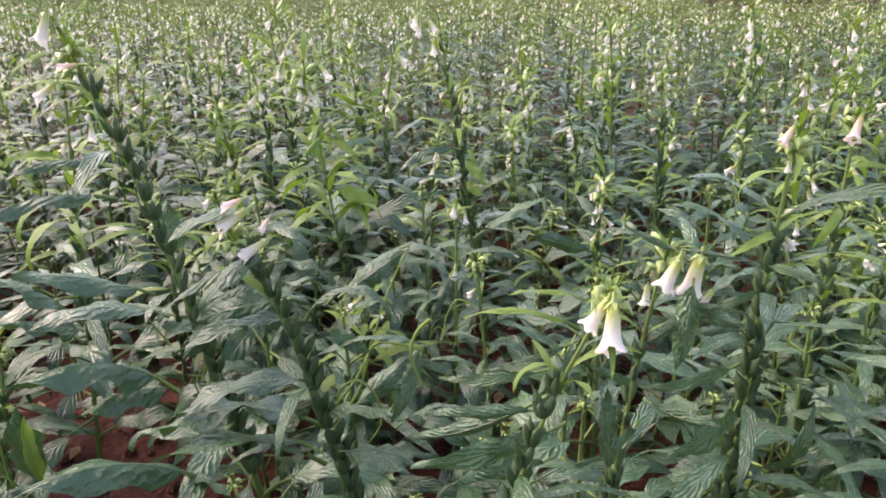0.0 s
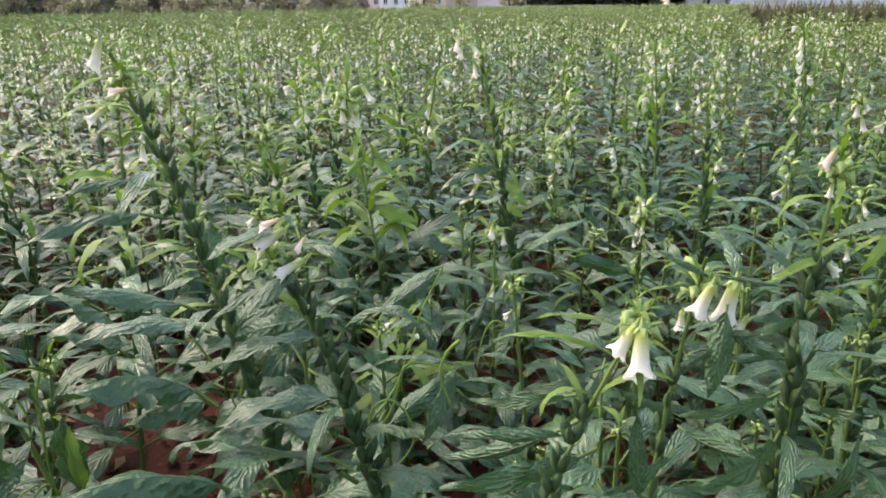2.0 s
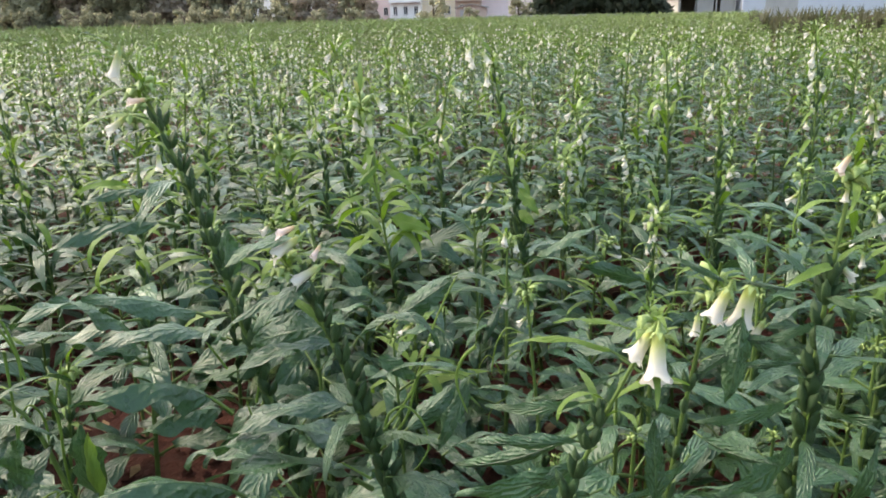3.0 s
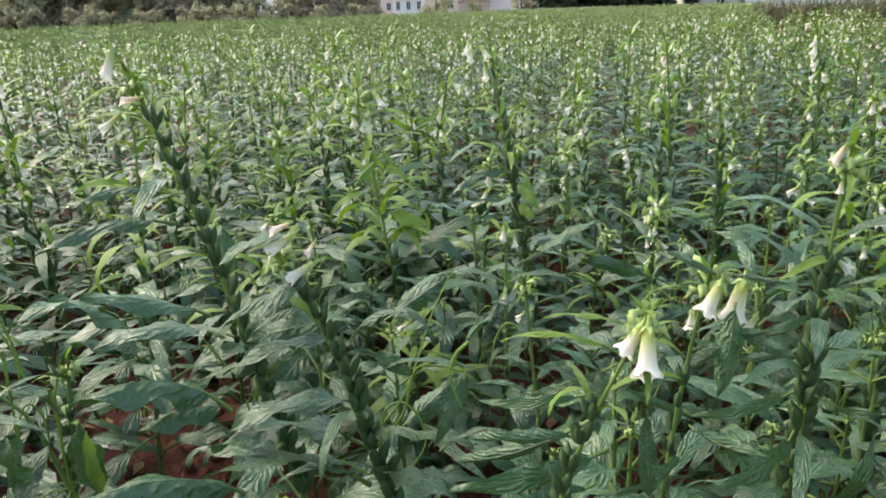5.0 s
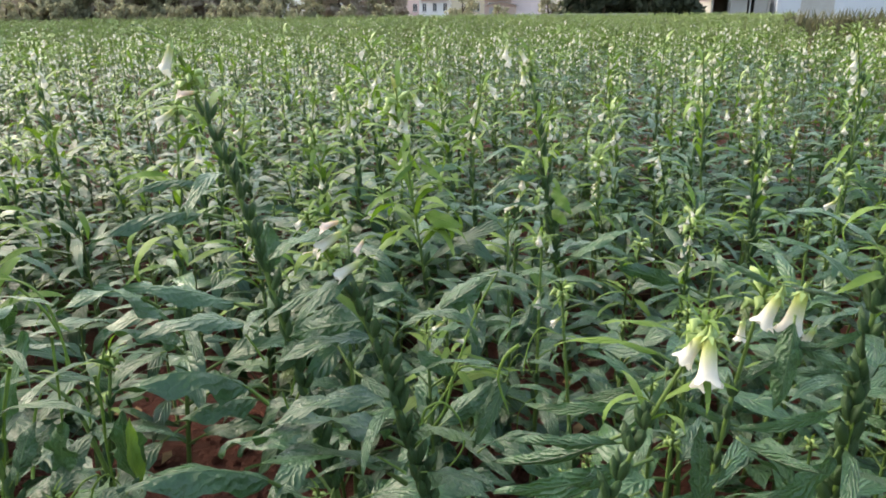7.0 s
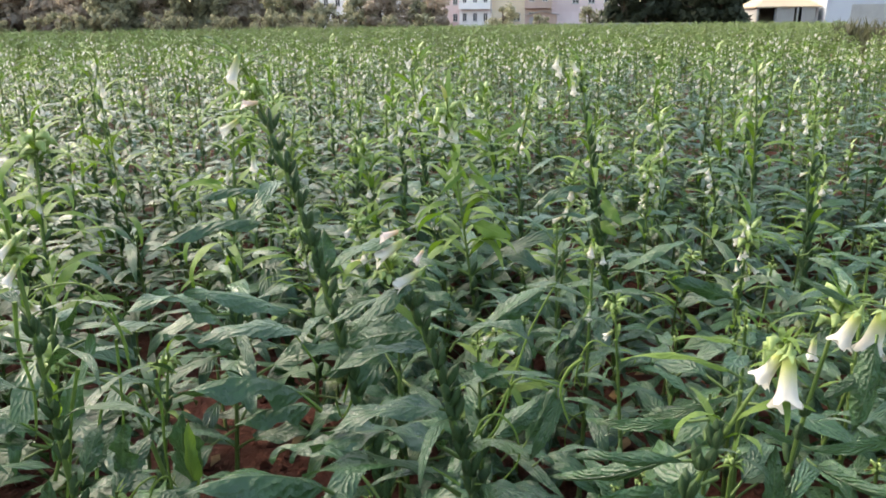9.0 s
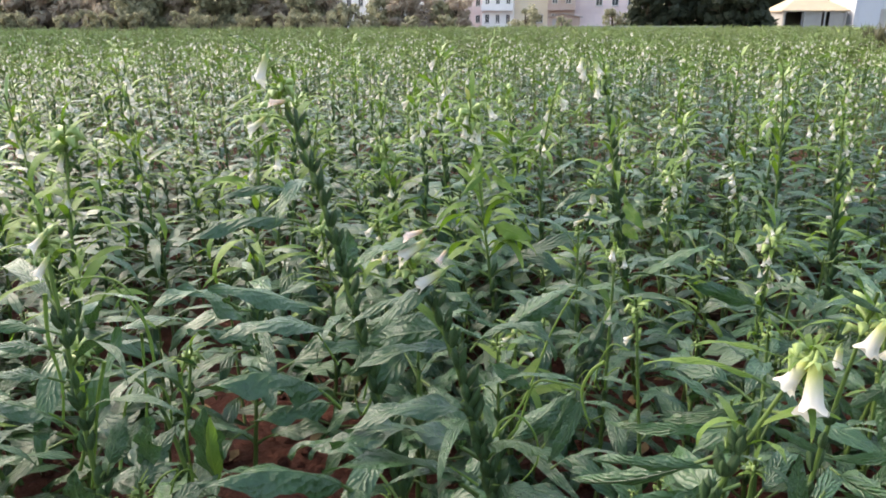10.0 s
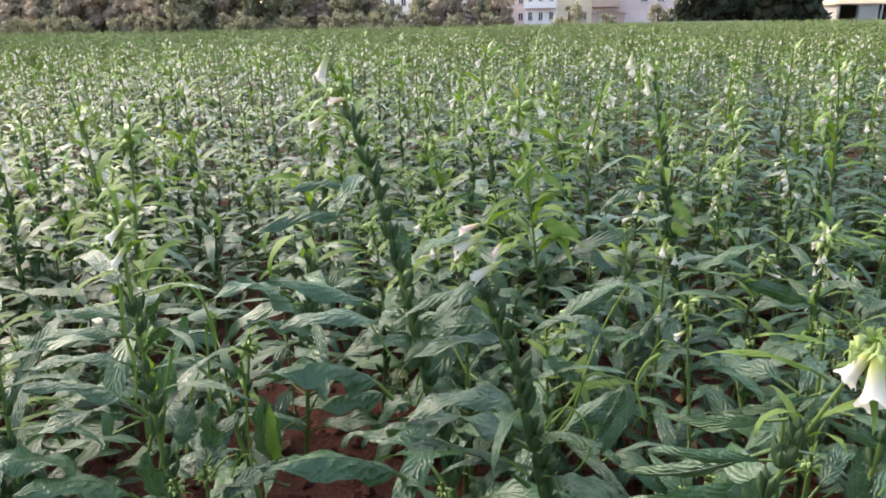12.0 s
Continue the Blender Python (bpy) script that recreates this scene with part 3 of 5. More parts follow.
curl(middle, 0.0034, (-0.160, 0.800, 0.473), (-0.114, 0.800, 0.534), (-0.093, 0.800, 0.604), (-0.060, 0.800, 0.609), (-0.026, 0.800, 0.600))
curl(middle, 0.0030, (-0.150, 0.800, 0.510), (-0.109, 0.820, 0.562), (-0.075, 0.850, 0.659), (-0.044, 0.860, 0.723))
blade(bell, (0.116, 0.647, 0.614), (-0.023, 0.652, 0.602), 0.2, 0.4, 0.9, 0.15)
blade(bell, (0.114, 0.627, 0.619), (0.040, 0.593, 0.587), 0.32, 0.4, 1, 0.15)
blade(bell, (0.116, 0.667, 0.616), (-0.041, 0.690, 0.546), 0.2, 0.5, 0.9, 0.15)
blade(bell, (0.117, 0.646, 0.664), (-0.005, 0.673, 0.637), 0.18, 0.5, 0.85, 0.15)
blade(bell, (0.130, 0.584, 0.743), (0.020, 0.593, 0.750), 0.14, 0.6, 0.3, 0.15, YOUNG_SLOT)
blade(bell, (0.136, 0.562, 0.781), (0.058, 0.572, 0.785), 0.15, 0.4, 0.3, 0.15, YOUNG_SLOT)
blade(bell, (0.128, 0.584, 0.732), (0.042, 0.593, 0.694), 0.15, 0.7, 0.8, 0.15)
blade(bell, (0.125, 0.584, 0.738), (0.082, 0.550, 0.686), 0.17, 0.8, 0.9, 0.15)
blade(bell, (0.145, 0.550, 0.800), (0.112, 0.546, 0.830), 0.22, 0.3, 0.4, 0.15, YOUNG_SLOT)
blade(bell, (0.158, 0.537, 0.609), (0.148, 0.539, 0.708), 0.33, 0.1, 1, 0.15)
blade(bell, (0.138, 0.663, 0.583), (-0.035, 0.611, 0.564), 0.26, 0.5, 0.9, 0.15)
blade(bell, (0.125, 0.645, 0.551), (0.008, 0.593, 0.555), 0.3, 0.4, 0.9, 0.15)
blade(right, (0.370, 0.758, 0.604), (0.246, 0.741, 0.579), 0.22, 0.5, 0.85, 0.15)
blade(right, (0.376, 0.755, 0.551), (0.268, 0.691, 0.515), 0.4, 0.5, 1, 0.15)
blade(right, (0.391, 0.726, 0.479), (0.417, 0.667, 0.611), 0.2, 0.9, 0.9, 0.15)
blade(right, (0.386, 0.751, 0.609), (0.424, 0.662, 0.636), 0.28, 0.5, 0.9, 0.15)
blade(right, (0.377, 0.766, 0.646), (0.289, 0.748, 0.654), 0.24, 0.6, 0.8, 0.15)
blade(right, (0.383, 0.763, 0.706), (0.303, 0.742, 0.686), 0.2, 0.8, 0.8, 0.15)
blade(right, (0.382, 0.763, 0.734), (0.418, 0.689, 0.740), 0.2, 0.8, 0.8, 0.15)
blade(twin, (0.223, 0.664, 0.629), (0.152, 0.661, 0.663), 0.2, 0.4, 0.8, 0.15)
blade(twin, (0.224, 0.664, 0.615), (0.283, 0.578, 0.636), 0.22, 0.5, 0.9, 0.15)
blade(twin, (0.215, 0.645, 0.599), (0.133, 0.583, 0.586), 0.3, 0.4, 1, 0.15)
blade(twin, (0.230, 0.620, 0.804), (0.175, 0.635, 0.829), 0.17, 0.5, 0.8, 0.15)
blade(twin, (0.230, 0.620, 0.810), (0.271, 0.583, 0.814), 0.17, 0.6, 0.8, 0.15)
blade(twin, (0.227, 0.621, 0.792), (0.199, 0.629, 0.834), 0.17, 0.3, 0.4, 0.15, YOUNG_SLOT)
blade(pale, (-0.620, 1.006, 0.581), (-0.681, 0.839, 0.639), 0.26, 0.6, 0.35, 0.15)
blade(pale, (-0.572, 0.977, 0.513), (-0.637, 0.873, 0.595), 0.32, 0.5, 0.4, 0.15)
blade(pale, (-0.624, 0.605, 0.587), (-0.682, 0.490, 0.679), 0.34, 0.5, 0.25, 0.15)
blade(pale, (-0.627, 0.603, 0.580), (-0.657, 0.458, 0.632), 0.36, 0.5, 0.25, 0.15)
blade(pale, (-0.624, 0.605, 0.693), (-0.691, 0.525, 0.719), 0.26, 0.5, 0.5, 0.15)
blade(pale, (-0.626, 0.604, 0.655), (-0.695, 0.506, 0.690), 0.26, 0.5, 0.5, 0.15)
blade(pale, (-0.622, 0.607, 0.715), (-0.691, 0.540, 0.744), 0.22, 0.4, 0.5, 0.15)
blade(pale, (-0.599, 0.601, 0.530), (-0.553, 0.636, 0.597), 0.5, 0.15, 0.5, 0.1)
blade(pale, (-0.689, 0.668, 0.480), (-0.631, 0.716, 0.675), 0.24, 0.2, 0.9, 0.15)
blade(pale, (-0.599, 0.574, 0.483), (-0.592, 0.554, 0.572), 0.5, 0.2, 0.8, 0.15)
blade(pale, (-0.626, 0.682, 0.425), (-0.606, 0.770, 0.496), 0.42, 0.3, 0.7, 0.15)
blade(pale, (-0.630, 0.517, 0.536), (-0.648, 0.405, 0.642), 0.4, 0.5, 0.5, 0.15)
blade(pale, (-0.602, 0.544, 0.505), (-0.624, 0.403, 0.615), 0.36, 0.5, 0.5, 0.15)
curl(tall, 0.0014, (-0.443, 0.872, 0.965), (-0.446, 0.848, 1.0), (-0.460, 0.84, 1.019), (-0.480, 0.84, 1.031), (-0.490, 0.838, 1.03))
for foot, tip, width in (((-0.452, 0.842, 1.006), (-0.495, 0.838, 1.004), 0.1), ((-0.456, 0.842, 1.014), (-0.500, 0.836, 1.016), 0.09), ((-0.463, 0.84, 1.02), (-0.492, 0.82, 1.04), 0.16),
                         ((-0.472, 0.84, 1.027), (-0.50, 0.835, 1.026), 0.12), ((-0.447, 0.86, 0.98), (-0.482, 0.85, 0.978), 0.08), ((-0.447, 0.87, 0.945), (-0.506, 0.83, 0.93), 0.12),
                         ((-0.443, 0.87, 0.92), (-0.495, 0.83, 0.885), 0.12), ((-0.430, 0.89, 0.88), (-0.480, 0.85, 0.87), 0.12), ((-0.428, 0.89, 0.90), (-0.396, 0.87, 0.895), 0.12),
                         ((-0.412, 0.90, 0.84), (-0.374, 0.86, 0.83), 0.14), ((-0.42, 0.90, 0.82), (-0.475, 0.84, 0.80), 0.14)):
    blade(tall, foot, tip, width, 0.5, 0.3, 0.1)
for foot, tip, width in (((0.226, 0.575, 0.80), (0.216, 0.562, 0.712), 0.42), ((0.224, 0.573, 0.772), (0.250, 0.56, 0.778), 0.5), ((0.222, 0.572, 0.765), (0.184, 0.56, 0.742), 0.45),
                         ((0.228, 0.573, 0.775), (0.275, 0.557, 0.758), 0.4)):
    blade(twin, foot, tip, width, 0.3, 0.9, 0.08)
bloom(tall, (-0.445, 0.824, 1.017), (-0.457, 0.818, 0.981), "flower")
bloom(tall, (-0.435, 0.851, 0.957), (-0.457, 0.841, 0.955), "pink")
bloom(tall, (-0.460, 0.839, 0.936), (-0.483, 0.827, 0.918), "flower")
blade(tall, (-0.444, 0.836, 1.008), (-0.484, 0.815, 1.036), 0.16, 0.5, 0.4, 0.15, YOUNG_SLOT)
blade(tall, (-0.444, 0.835, 1.001), (-0.484, 0.793, 1.013), 0.14, 0.6, 0.3, 0.15, YOUNG_SLOT)
blade(tall, (-0.442, 0.847, 0.973), (-0.485, 0.792, 0.947), 0.17, 0.6, 0.4, 0.15, YOUNG_SLOT)
blade(tall, (-0.440, 0.860, 0.932), (-0.503, 0.794, 0.922), 0.16, 0.6, 0.3, 0.15, YOUNG_SLOT)
blade(tall, (-0.444, 0.835, 1.003), (-0.410, 0.862, 1.019), 0.15, 0.6, 0.3, 0.15, YOUNG_SLOT)
bloom(middle, (-0.234, 0.775, 0.813), (-0.257, 0.765, 0.806), "pink")
bloom(middle, (-0.229, 0.775, 0.8), (-0.266, 0.765, 0.777), "flower")
bloom(middle, (-0.209, 0.775, 0.762), (-0.244, 0.765, 0.742), "flower")
bloom(middle, (-0.205, 0.775, 0.79), (-0.214, 0.765, 0.776), "pink")
curl(bent, 0.0032, (-0.685, 0.85, 0.55), (-0.692, 0.85, 0.616), (-0.708, 0.85, 0.663), (-0.737, 0.85, 0.685), (-0.775, 0.85, 0.686), (-0.817, 0.85, 0.674), (-0.84, 0.85, 0.658))
for foot, tip in (((-0.716, 0.85, 0.67), (-0.734, 0.84, 0.636)), ((-0.733, 0.85, 0.682), (-0.756, 0.84, 0.648)), ((-0.756, 0.85, 0.685), (-0.774, 0.84, 0.651)), ((-0.776, 0.85, 0.685), (-0.792, 0.84, 0.669)), ((-0.796, 0.85, 0.68), (-0.808, 0.84, 0.654)), ((-0.817, 0.85, 0.674), (-0.833, 0.84, 0.642)), ((-0.742, 0.85, 0.684), (-0.756, 0.84, 0.7)), ((-0.701, 0.85, 0.648), (-0.717, 0.84, 0.623)), ((-0.695, 0.85, 0.625), (-0.665, 0.84, 0.613))):
    blade(bent, foot, tip, 0.22, 0.4, 0.5, 0.2, YOUNG_SLOT)
aside, _ = hero((0.571, 0.960, 0.896), (0.591, 0.960), "sesame plant with a pale drooping flower", 24, flowers=1, young=0.6, pods=0.7, leaves=0.85, slim=True)
bloom(aside, (0.571, 0.95, 0.876), (0.560, 0.94, 0.842), "pink")
bloom(bell, (0.139, 0.513, 0.805), (0.137, 0.497, 0.763), "flower")
bloom(bell, (0.136, 0.519, 0.805), (0.121, 0.524, 0.772), "flower")
bloom(twin, (0.221, 0.602, 0.808), (0.209, 0.606, 0.771), "flower")
bloom(twin, (0.242, 0.605, 0.810), (0.235, 0.608, 0.762), "flower")
bloom(twin, (0.255, 0.600, 0.776), (0.247, 0.603, 0.755), "flower")
bloom(twin, (0.230, 0.714, 0.730), (0.229, 0.714, 0.704), "flower")
bloom(right, (0.378, 0.744, 0.904), (0.369, 0.748, 0.882), "pink")
bloom(right, (0.384, 0.751, 0.866), (0.383, 0.752, 0.849), "flower")
bloom(pale, (-0.620, 0.609, 0.836), (-0.634, 0.597, 0.818), "flower")
bloom(pale, (-0.621, 0.608, 0.808), (-0.633, 0.597, 0.786), "flower")
bloom(bright, (-0.326, 1.641, 0.850), (-0.330, 1.630, 0.817), "flower")
bloom(bright, (-0.334, 1.639, 0.824), (-0.330, 1.630, 0.790), "flower")
bloom(bright, (-0.296, 1.645, 0.810), (-0.301, 1.634, 0.776), "flower")
bloom(bright, (-0.280, 1.648, 0.868), (-0.261, 1.640, 0.834), "flower")
bloom(spire, (-0.058, 1.864, 0.949), (-0.063, 1.854, 0.917), "flower")
bloom(spire, (-0.025, 1.864, 0.903), (-0.022, 1.854, 0.870), "flower")
bloom(spire, (-0.066, 1.864, 0.969), (-0.072, 1.854, 0.936), "flower")
bloom(spire, (-0.034, 1.864, 0.955), (-0.014, 1.854, 0.923), "flower")
bloom(outer, (-1.021, 1.124, 0.817), (-1.022, 1.110, 0.787), "flower")
bloom(outer, (-1.023, 1.122, 0.738), (-1.020, 1.112, 0.708), "flower")
bloom(outer, (-1.002, 1.140, 0.849), (-1.003, 1.126, 0.819), "flower")
bloom(small, (0.359, 1.553, 0.611), (0.357, 1.547, 0.593), "flower")
bloom(small, (0.352, 1.554, 0.531), (0.354, 1.548, 0.513), "flower")
bloom(small, (0.359, 1.552, 0.558), (0.357, 1.547, 0.540), "flower")
bloom(small, (0.360, 1.552, 0.629), (0.368, 1.544, 0.613), "flower")
bloom(cream, (-0.740, 1.370, 0.861), (-0.744, 1.357, 0.829), "flower")
bloom(cream, (-0.704, 1.387, 0.784), (-0.701, 1.378, 0.750), "flower")
bloom(cream, (-0.744, 1.368, 0.873), (-0.747, 1.355, 0.841), "flower")
bloom(nodding, (0.025, 1.362, 0.618), (0.022, 1.355, 0.593), "flower")
bloom(nodding, (0.045, 1.361, 0.605), (0.047, 1.354, 0.581), "flower")
bloom(nodding, (0.023, 1.362, 0.623), (0.021, 1.355, 0.598), "flower")
bloom(beyond, (0.610, 2.031, 0.777), (0.606, 2.025, 0.753), "flower")
bloom(beyond, (0.550, 2.050, 0.783), (0.552, 2.040, 0.759), "flower")
bloom(beyond, (0.604, 2.033, 0.803), (0.600, 2.026, 0.779), "flower")
bloom(pale_tip, (0.216, 2.229, 0.598), (0.212, 2.223, 0.578), "flower")
bloom(pale_tip, (0.240, 2.226, 0.570), (0.242, 2.219, 0.550), "flower")
bloom(far_right, (1.095, 2.132, 0.765), (1.094, 2.133, 0.719), "flower")
bloom(far_right, (1.107, 2.126, 0.721), (1.119, 2.120, 0.676), "flower")
bloom(far_right, (1.103, 2.128, 0.781), (1.119, 2.120, 0.737), "flower")
blade(spire, (0.058, 1.841, 0.607), (0.117, 1.777, 0.545), 0.5, 0.3, 0.8, 0.15, YOUNG_SLOT)
blade(spire, (0.058, 1.841, 0.540), (0.105, 1.778, 0.514), 0.6, 0.3, 0.9, 0.15, YOUNG_SLOT)
blade(spire, (0.049, 1.842, 0.625), (-0.123, 1.762, 0.568), 0.24, 0.8, 0.4, 0.15)
blade(spire, (0.065, 1.841, 0.500), (-0.085, 1.734, 0.555), 0.2, 0.9, 0.4, 0.15)
blade(bright, (-0.269, 1.629, 0.583), (-0.153, 1.580, 0.561), 0.4, 0.3, 0.7, 0.15, YOUNG_SLOT)
blade(bright, (-0.271, 1.629, 0.718), (-0.328, 1.559, 0.663), 0.26, 0.4, 0.6, 0.15, YOUNG_SLOT)
blade(bright, (-0.271, 1.629, 0.704), (-0.196, 1.577, 0.670), 0.26, 0.4, 0.6, 0.15, YOUNG_SLOT)
blade(bright, (-0.274, 1.628, 0.746), (-0.225, 1.594, 0.700), 0.26, 0.4, 0.7, 0.15, YOUNG_SLOT)
blade(bright, (-0.285, 1.627, 0.773), (-0.311, 1.582, 0.713), 0.26, 0.4, 0.7, 0.15, YOUNG_SLOT)
blade(nodding, (0.017, 1.363, 0.469), (-0.022, 1.314, 0.385), 0.3, 0.5, 0.6, 0.15)
blade(nodding, (0.069, 1.480, 0.504), (0.243, 1.507, 0.597), 0.22, 0.3, 0.5, 0.15)
blade(small, (0.364, 1.551, 0.442), (0.187, 1.466, 0.517), 0.3, 0.3, 0.9, 0.15)
blade(small, (0.363, 1.551, 0.497), (0.455, 1.451, 0.515), 0.3, 0.5, 0.4, 0.15)

curl(stub, 0.0039, (-0.596, 0.780, 0.578), (-0.595, 0.781, 0.522), (-0.598, 0.779, 0.456), (-0.596, 0.781, 0.363))
curl(stub, 0.0031, (-0.636, 0.764, 0.644), (-0.640, 0.761, 0.556), (-0.647, 0.756, 0.456))
curl(stub, 0.0028, (-0.614, 0.743, 0.389), (-0.605, 0.749, 0.419), (-0.590, 0.760, 0.431), (-0.579, 0.768, 0.406))
curl(stub, 0.0039, (-0.625, 0.671, 0.648), (-0.638, 0.660, 0.588), (-0.646, 0.652, 0.525), (-0.658, 0.642, 0.452))
curl(pale, 0.0036, (-0.628, 0.601, 0.767), (-0.632, 0.598, 0.713), (-0.628, 0.601, 0.654), (-0.634, 0.596, 0.596))
curl(stub, 0.0031, (-0.669, 0.764, 0.713), (-0.650, 0.778, 0.675), (-0.639, 0.787, 0.624), (-0.641, 0.786, 0.580))
curl(tall, 0.0034, (-0.357, 0.932, 0.483), (-0.375, 0.925, 0.448), (-0.384, 0.922, 0.485))
curl(bell, 0.0031, (-0.013, 0.640, 0.726), (-0.027, 0.641, 0.711), (-0.034, 0.641, 0.684), (-0.022, 0.641, 0.645))
curl(small, 0.0031, (0.052, 1.177, 0.485), (0.026, 1.179, 0.493), (0.006, 1.180, 0.456), (-0.003, 1.180, 0.395))
curl(middle, 0.0031, (-0.139, 0.779, 0.533), (-0.132, 0.779, 0.556), (-0.110, 0.781, 0.566), (-0.088, 0.783, 0.540), (-0.083, 0.783, 0.498), (-0.108, 0.782, 0.458))
curl(nodding, 0.0028, (0.028, 1.362, 0.297), (0.030, 1.362, 0.332), (0.056, 1.360, 0.355), (0.073, 1.359, 0.324))
curl(nodding, 0.0028, (0.018, 1.362, 0.296), (-0.008, 1.363, 0.341), (-0.029, 1.364, 0.315), (-0.035, 1.364, 0.269))
curl(nodding, 0.0028, (0.028, 1.362, 0.234), (0.005, 1.363, 0.217), (-0.010, 1.363, 0.186), (-0.009, 1.363, 0.135))
curl(nodding, 0.0028, (0.013, 1.363, 0.416), (-0.008, 1.363, 0.447), (-0.031, 1.364, 0.425), (-0.039, 1.364, 0.358))
curl(stub, 0.0031, (-0.662, 0.834, 0.420), (-0.659, 0.837, 0.490), (-0.670, 0.828, 0.524), (-0.684, 0.818, 0.499), (-0.694, 0.810, 0.432))
curl(stub, 0.0031, (-0.647, 0.845, 0.507), (-0.636, 0.853, 0.553), (-0.627, 0.858, 0.584))
curl(stub, 0.0031, (-0.666, 0.768, 0.372), (-0.648, 0.782, 0.396), (-0.631, 0.795, 0.400), (-0.644, 0.786, 0.374))
curl(pale, 0.0035, (-0.620, 0.661, 0.496), (-0.607, 0.671, 0.580), (-0.596, 0.679, 0.612))
curl(pale, 0.0031, (-0.625, 0.605, 0.583), (-0.633, 0.597, 0.606), (-0.643, 0.588, 0.622))
curl(tall, 0.0034, (-0.406, 0.917, 0.462), (-0.423, 0.910, 0.484), (-0.440, 0.903, 0.503))
curl(tall, 0.0034, (-0.379, 0.948, 0.463), (-0.369, 0.951, 0.506), (-0.363, 0.953, 0.536))
curl(tall, 0.0031, (-0.422, 0.954, 0.520), (-0.437, 0.948, 0.553), (-0.452, 0.941, 0.584))
curl(middle, 0.0031, (-0.161, 0.776, 0.455), (-0.180, 0.773, 0.470), (-0.199, 0.769, 0.485))
curl(right, 0.0031, (0.389, 0.749, 0.465), (0.383, 0.752, 0.561), (0.386, 0.751, 0.609))


for n, (x, y, z) in enumerate(((-0.36, 1.24, 0.5), (-0.18, 1.12, 0.52), (0.2, 1.0, 0.5), (0.5, 1.25, 0.56), (0.3, 1.28, 0.48),
                               (0.56, 0.95, 0.6), (-0.05, 1.6, 0.6), (0.62, 1.55, 0.62), (-0.42, 1.5, 0.6), (0.1, 0.8, 0.46))):
    hero((x, y, z), (x + 0.02, y - 0.01), "short broad-leaved sesame plant in red soil", 50 + n, flowers=0, pods=0.2, leaves=0.95, tip=0.6, only="mid" if x > 0 else "broad")


# ---- the sesame field ----
ROW, STEP, HALF = 0.34, 0.18, radians(46)


def in_fan(x, y):
    return abs(math.atan2(x, y + 1.0) + radians(7.5)) < HALF


def field_places(r0, r1, row, step, rng):
    """Places in sown rows that run away from the viewer, uneven, between two distances."""
    out = []
    for i in range(int(-r1 / row), int(r1 / row) + 1):
        y = -0.2 + rng.uniform(0, step)
        while y < r1:
            x = i * row + rng.gauss(0, row * 0.3) + 0.12 * y
            r = math.hypot(x, y)
            if r0 <= r < r1 and y < 69 - 26 * min(1.0, max(0.0, (-x - 6) / 24)) and in_fan(x, y) and not (x > 4.6 + 0.345 * (y - 13.3) and y > 13.3):
                out.append((x, y))
            y += step * rng.uniform(0.6, 1.45)
    return out


# bare patches of soil between the plants: x, y, radius
BARE = ((-1.18, 1.72, 0.27), (-0.93, 1.45, 0.24), (-0.85, 1.88, 0.16), (-0.06, 1.98, 0.16), (0.62, 1.45, 0.14), (0.7, 1.75, 0.16), (1.0, 2.15, 0.24), (0.95, 2.65, 0.2), (0.48, 2.0, 0.15), (1.3, 2.8, 0.2), (-0.72, 1.12, 0.16), (-0.58, 1.21, 0.06), (0.0, 0.0, 0.72))
HERO_SPOTS = [(b[0], b[1]) for b in HERO_BASES]
rng = random.Random(3)
TEMPLATES = []
for i in range(7):
    r = random.Random(200 + i)
    h = r.uniform(0.7, 0.82)
    at = stem_line((0, 0, -0.02), (r.uniform(-0.05, 0.05), r.uniform(-0.05, 0.05), h), (r.uniform(-0.02, 0.02), r.uniform(-0.02, 0.02), 0),
                   (r.uniform(-0.04, 0.04), r.uniform(-0.04, 0.04), 0))
    TEMPLATES.append((at, h, dict(leaves=0.78, pods=0.36, flowers=r.randint(3, 6), pink=0.03, bare=0.08, young=r.uniform(0.52, 0.68), tip=1.3, size=1.28, slim=i % 3 > 0, pod_top=0.82, bell=1.25)))
first = {}
for x, y in field_places(1.3, 2.95, 0.36, 0.16, rng):
    if min((x - a) ** 2 + (y - b) ** 2 for a, b in HERO_SPOTS) < 0.03:
        continue
    away = math.hypot(x, y)
    if any(math.hypot(x - a, y - b) < c for a, b, c in BARE):
        continue
    level = 2 if away < 2.15 else 1
    if away < 1.75 and abs(math.degrees(math.atan2(x, y)) + 5) < 46 and rng.random() < 0.25:
        continue
    i = rng.randrange(7)
    m = pose(x, y, 0, rng.uniform(-4, 4), rng.uniform(-4, 4), rng.uniform(0, 360)) @ Matrix.Diagonal((1, 1, rng.uniform(0.68, 1.22 if level == 1 else 1.1), 1))
    if (i, level) not in first:
        at, h, how = TEMPLATES[i]
        first[i, level] = sesame_plant((0, 0, 0), at, h, random.Random(300 + i), level, "leafy green sesame plant with white bell flowers, in red soil", "sesame plants in rows", **how)
        first[i, level].matrix_basis = m
    else:
        copy_thing(first[i, level], m)


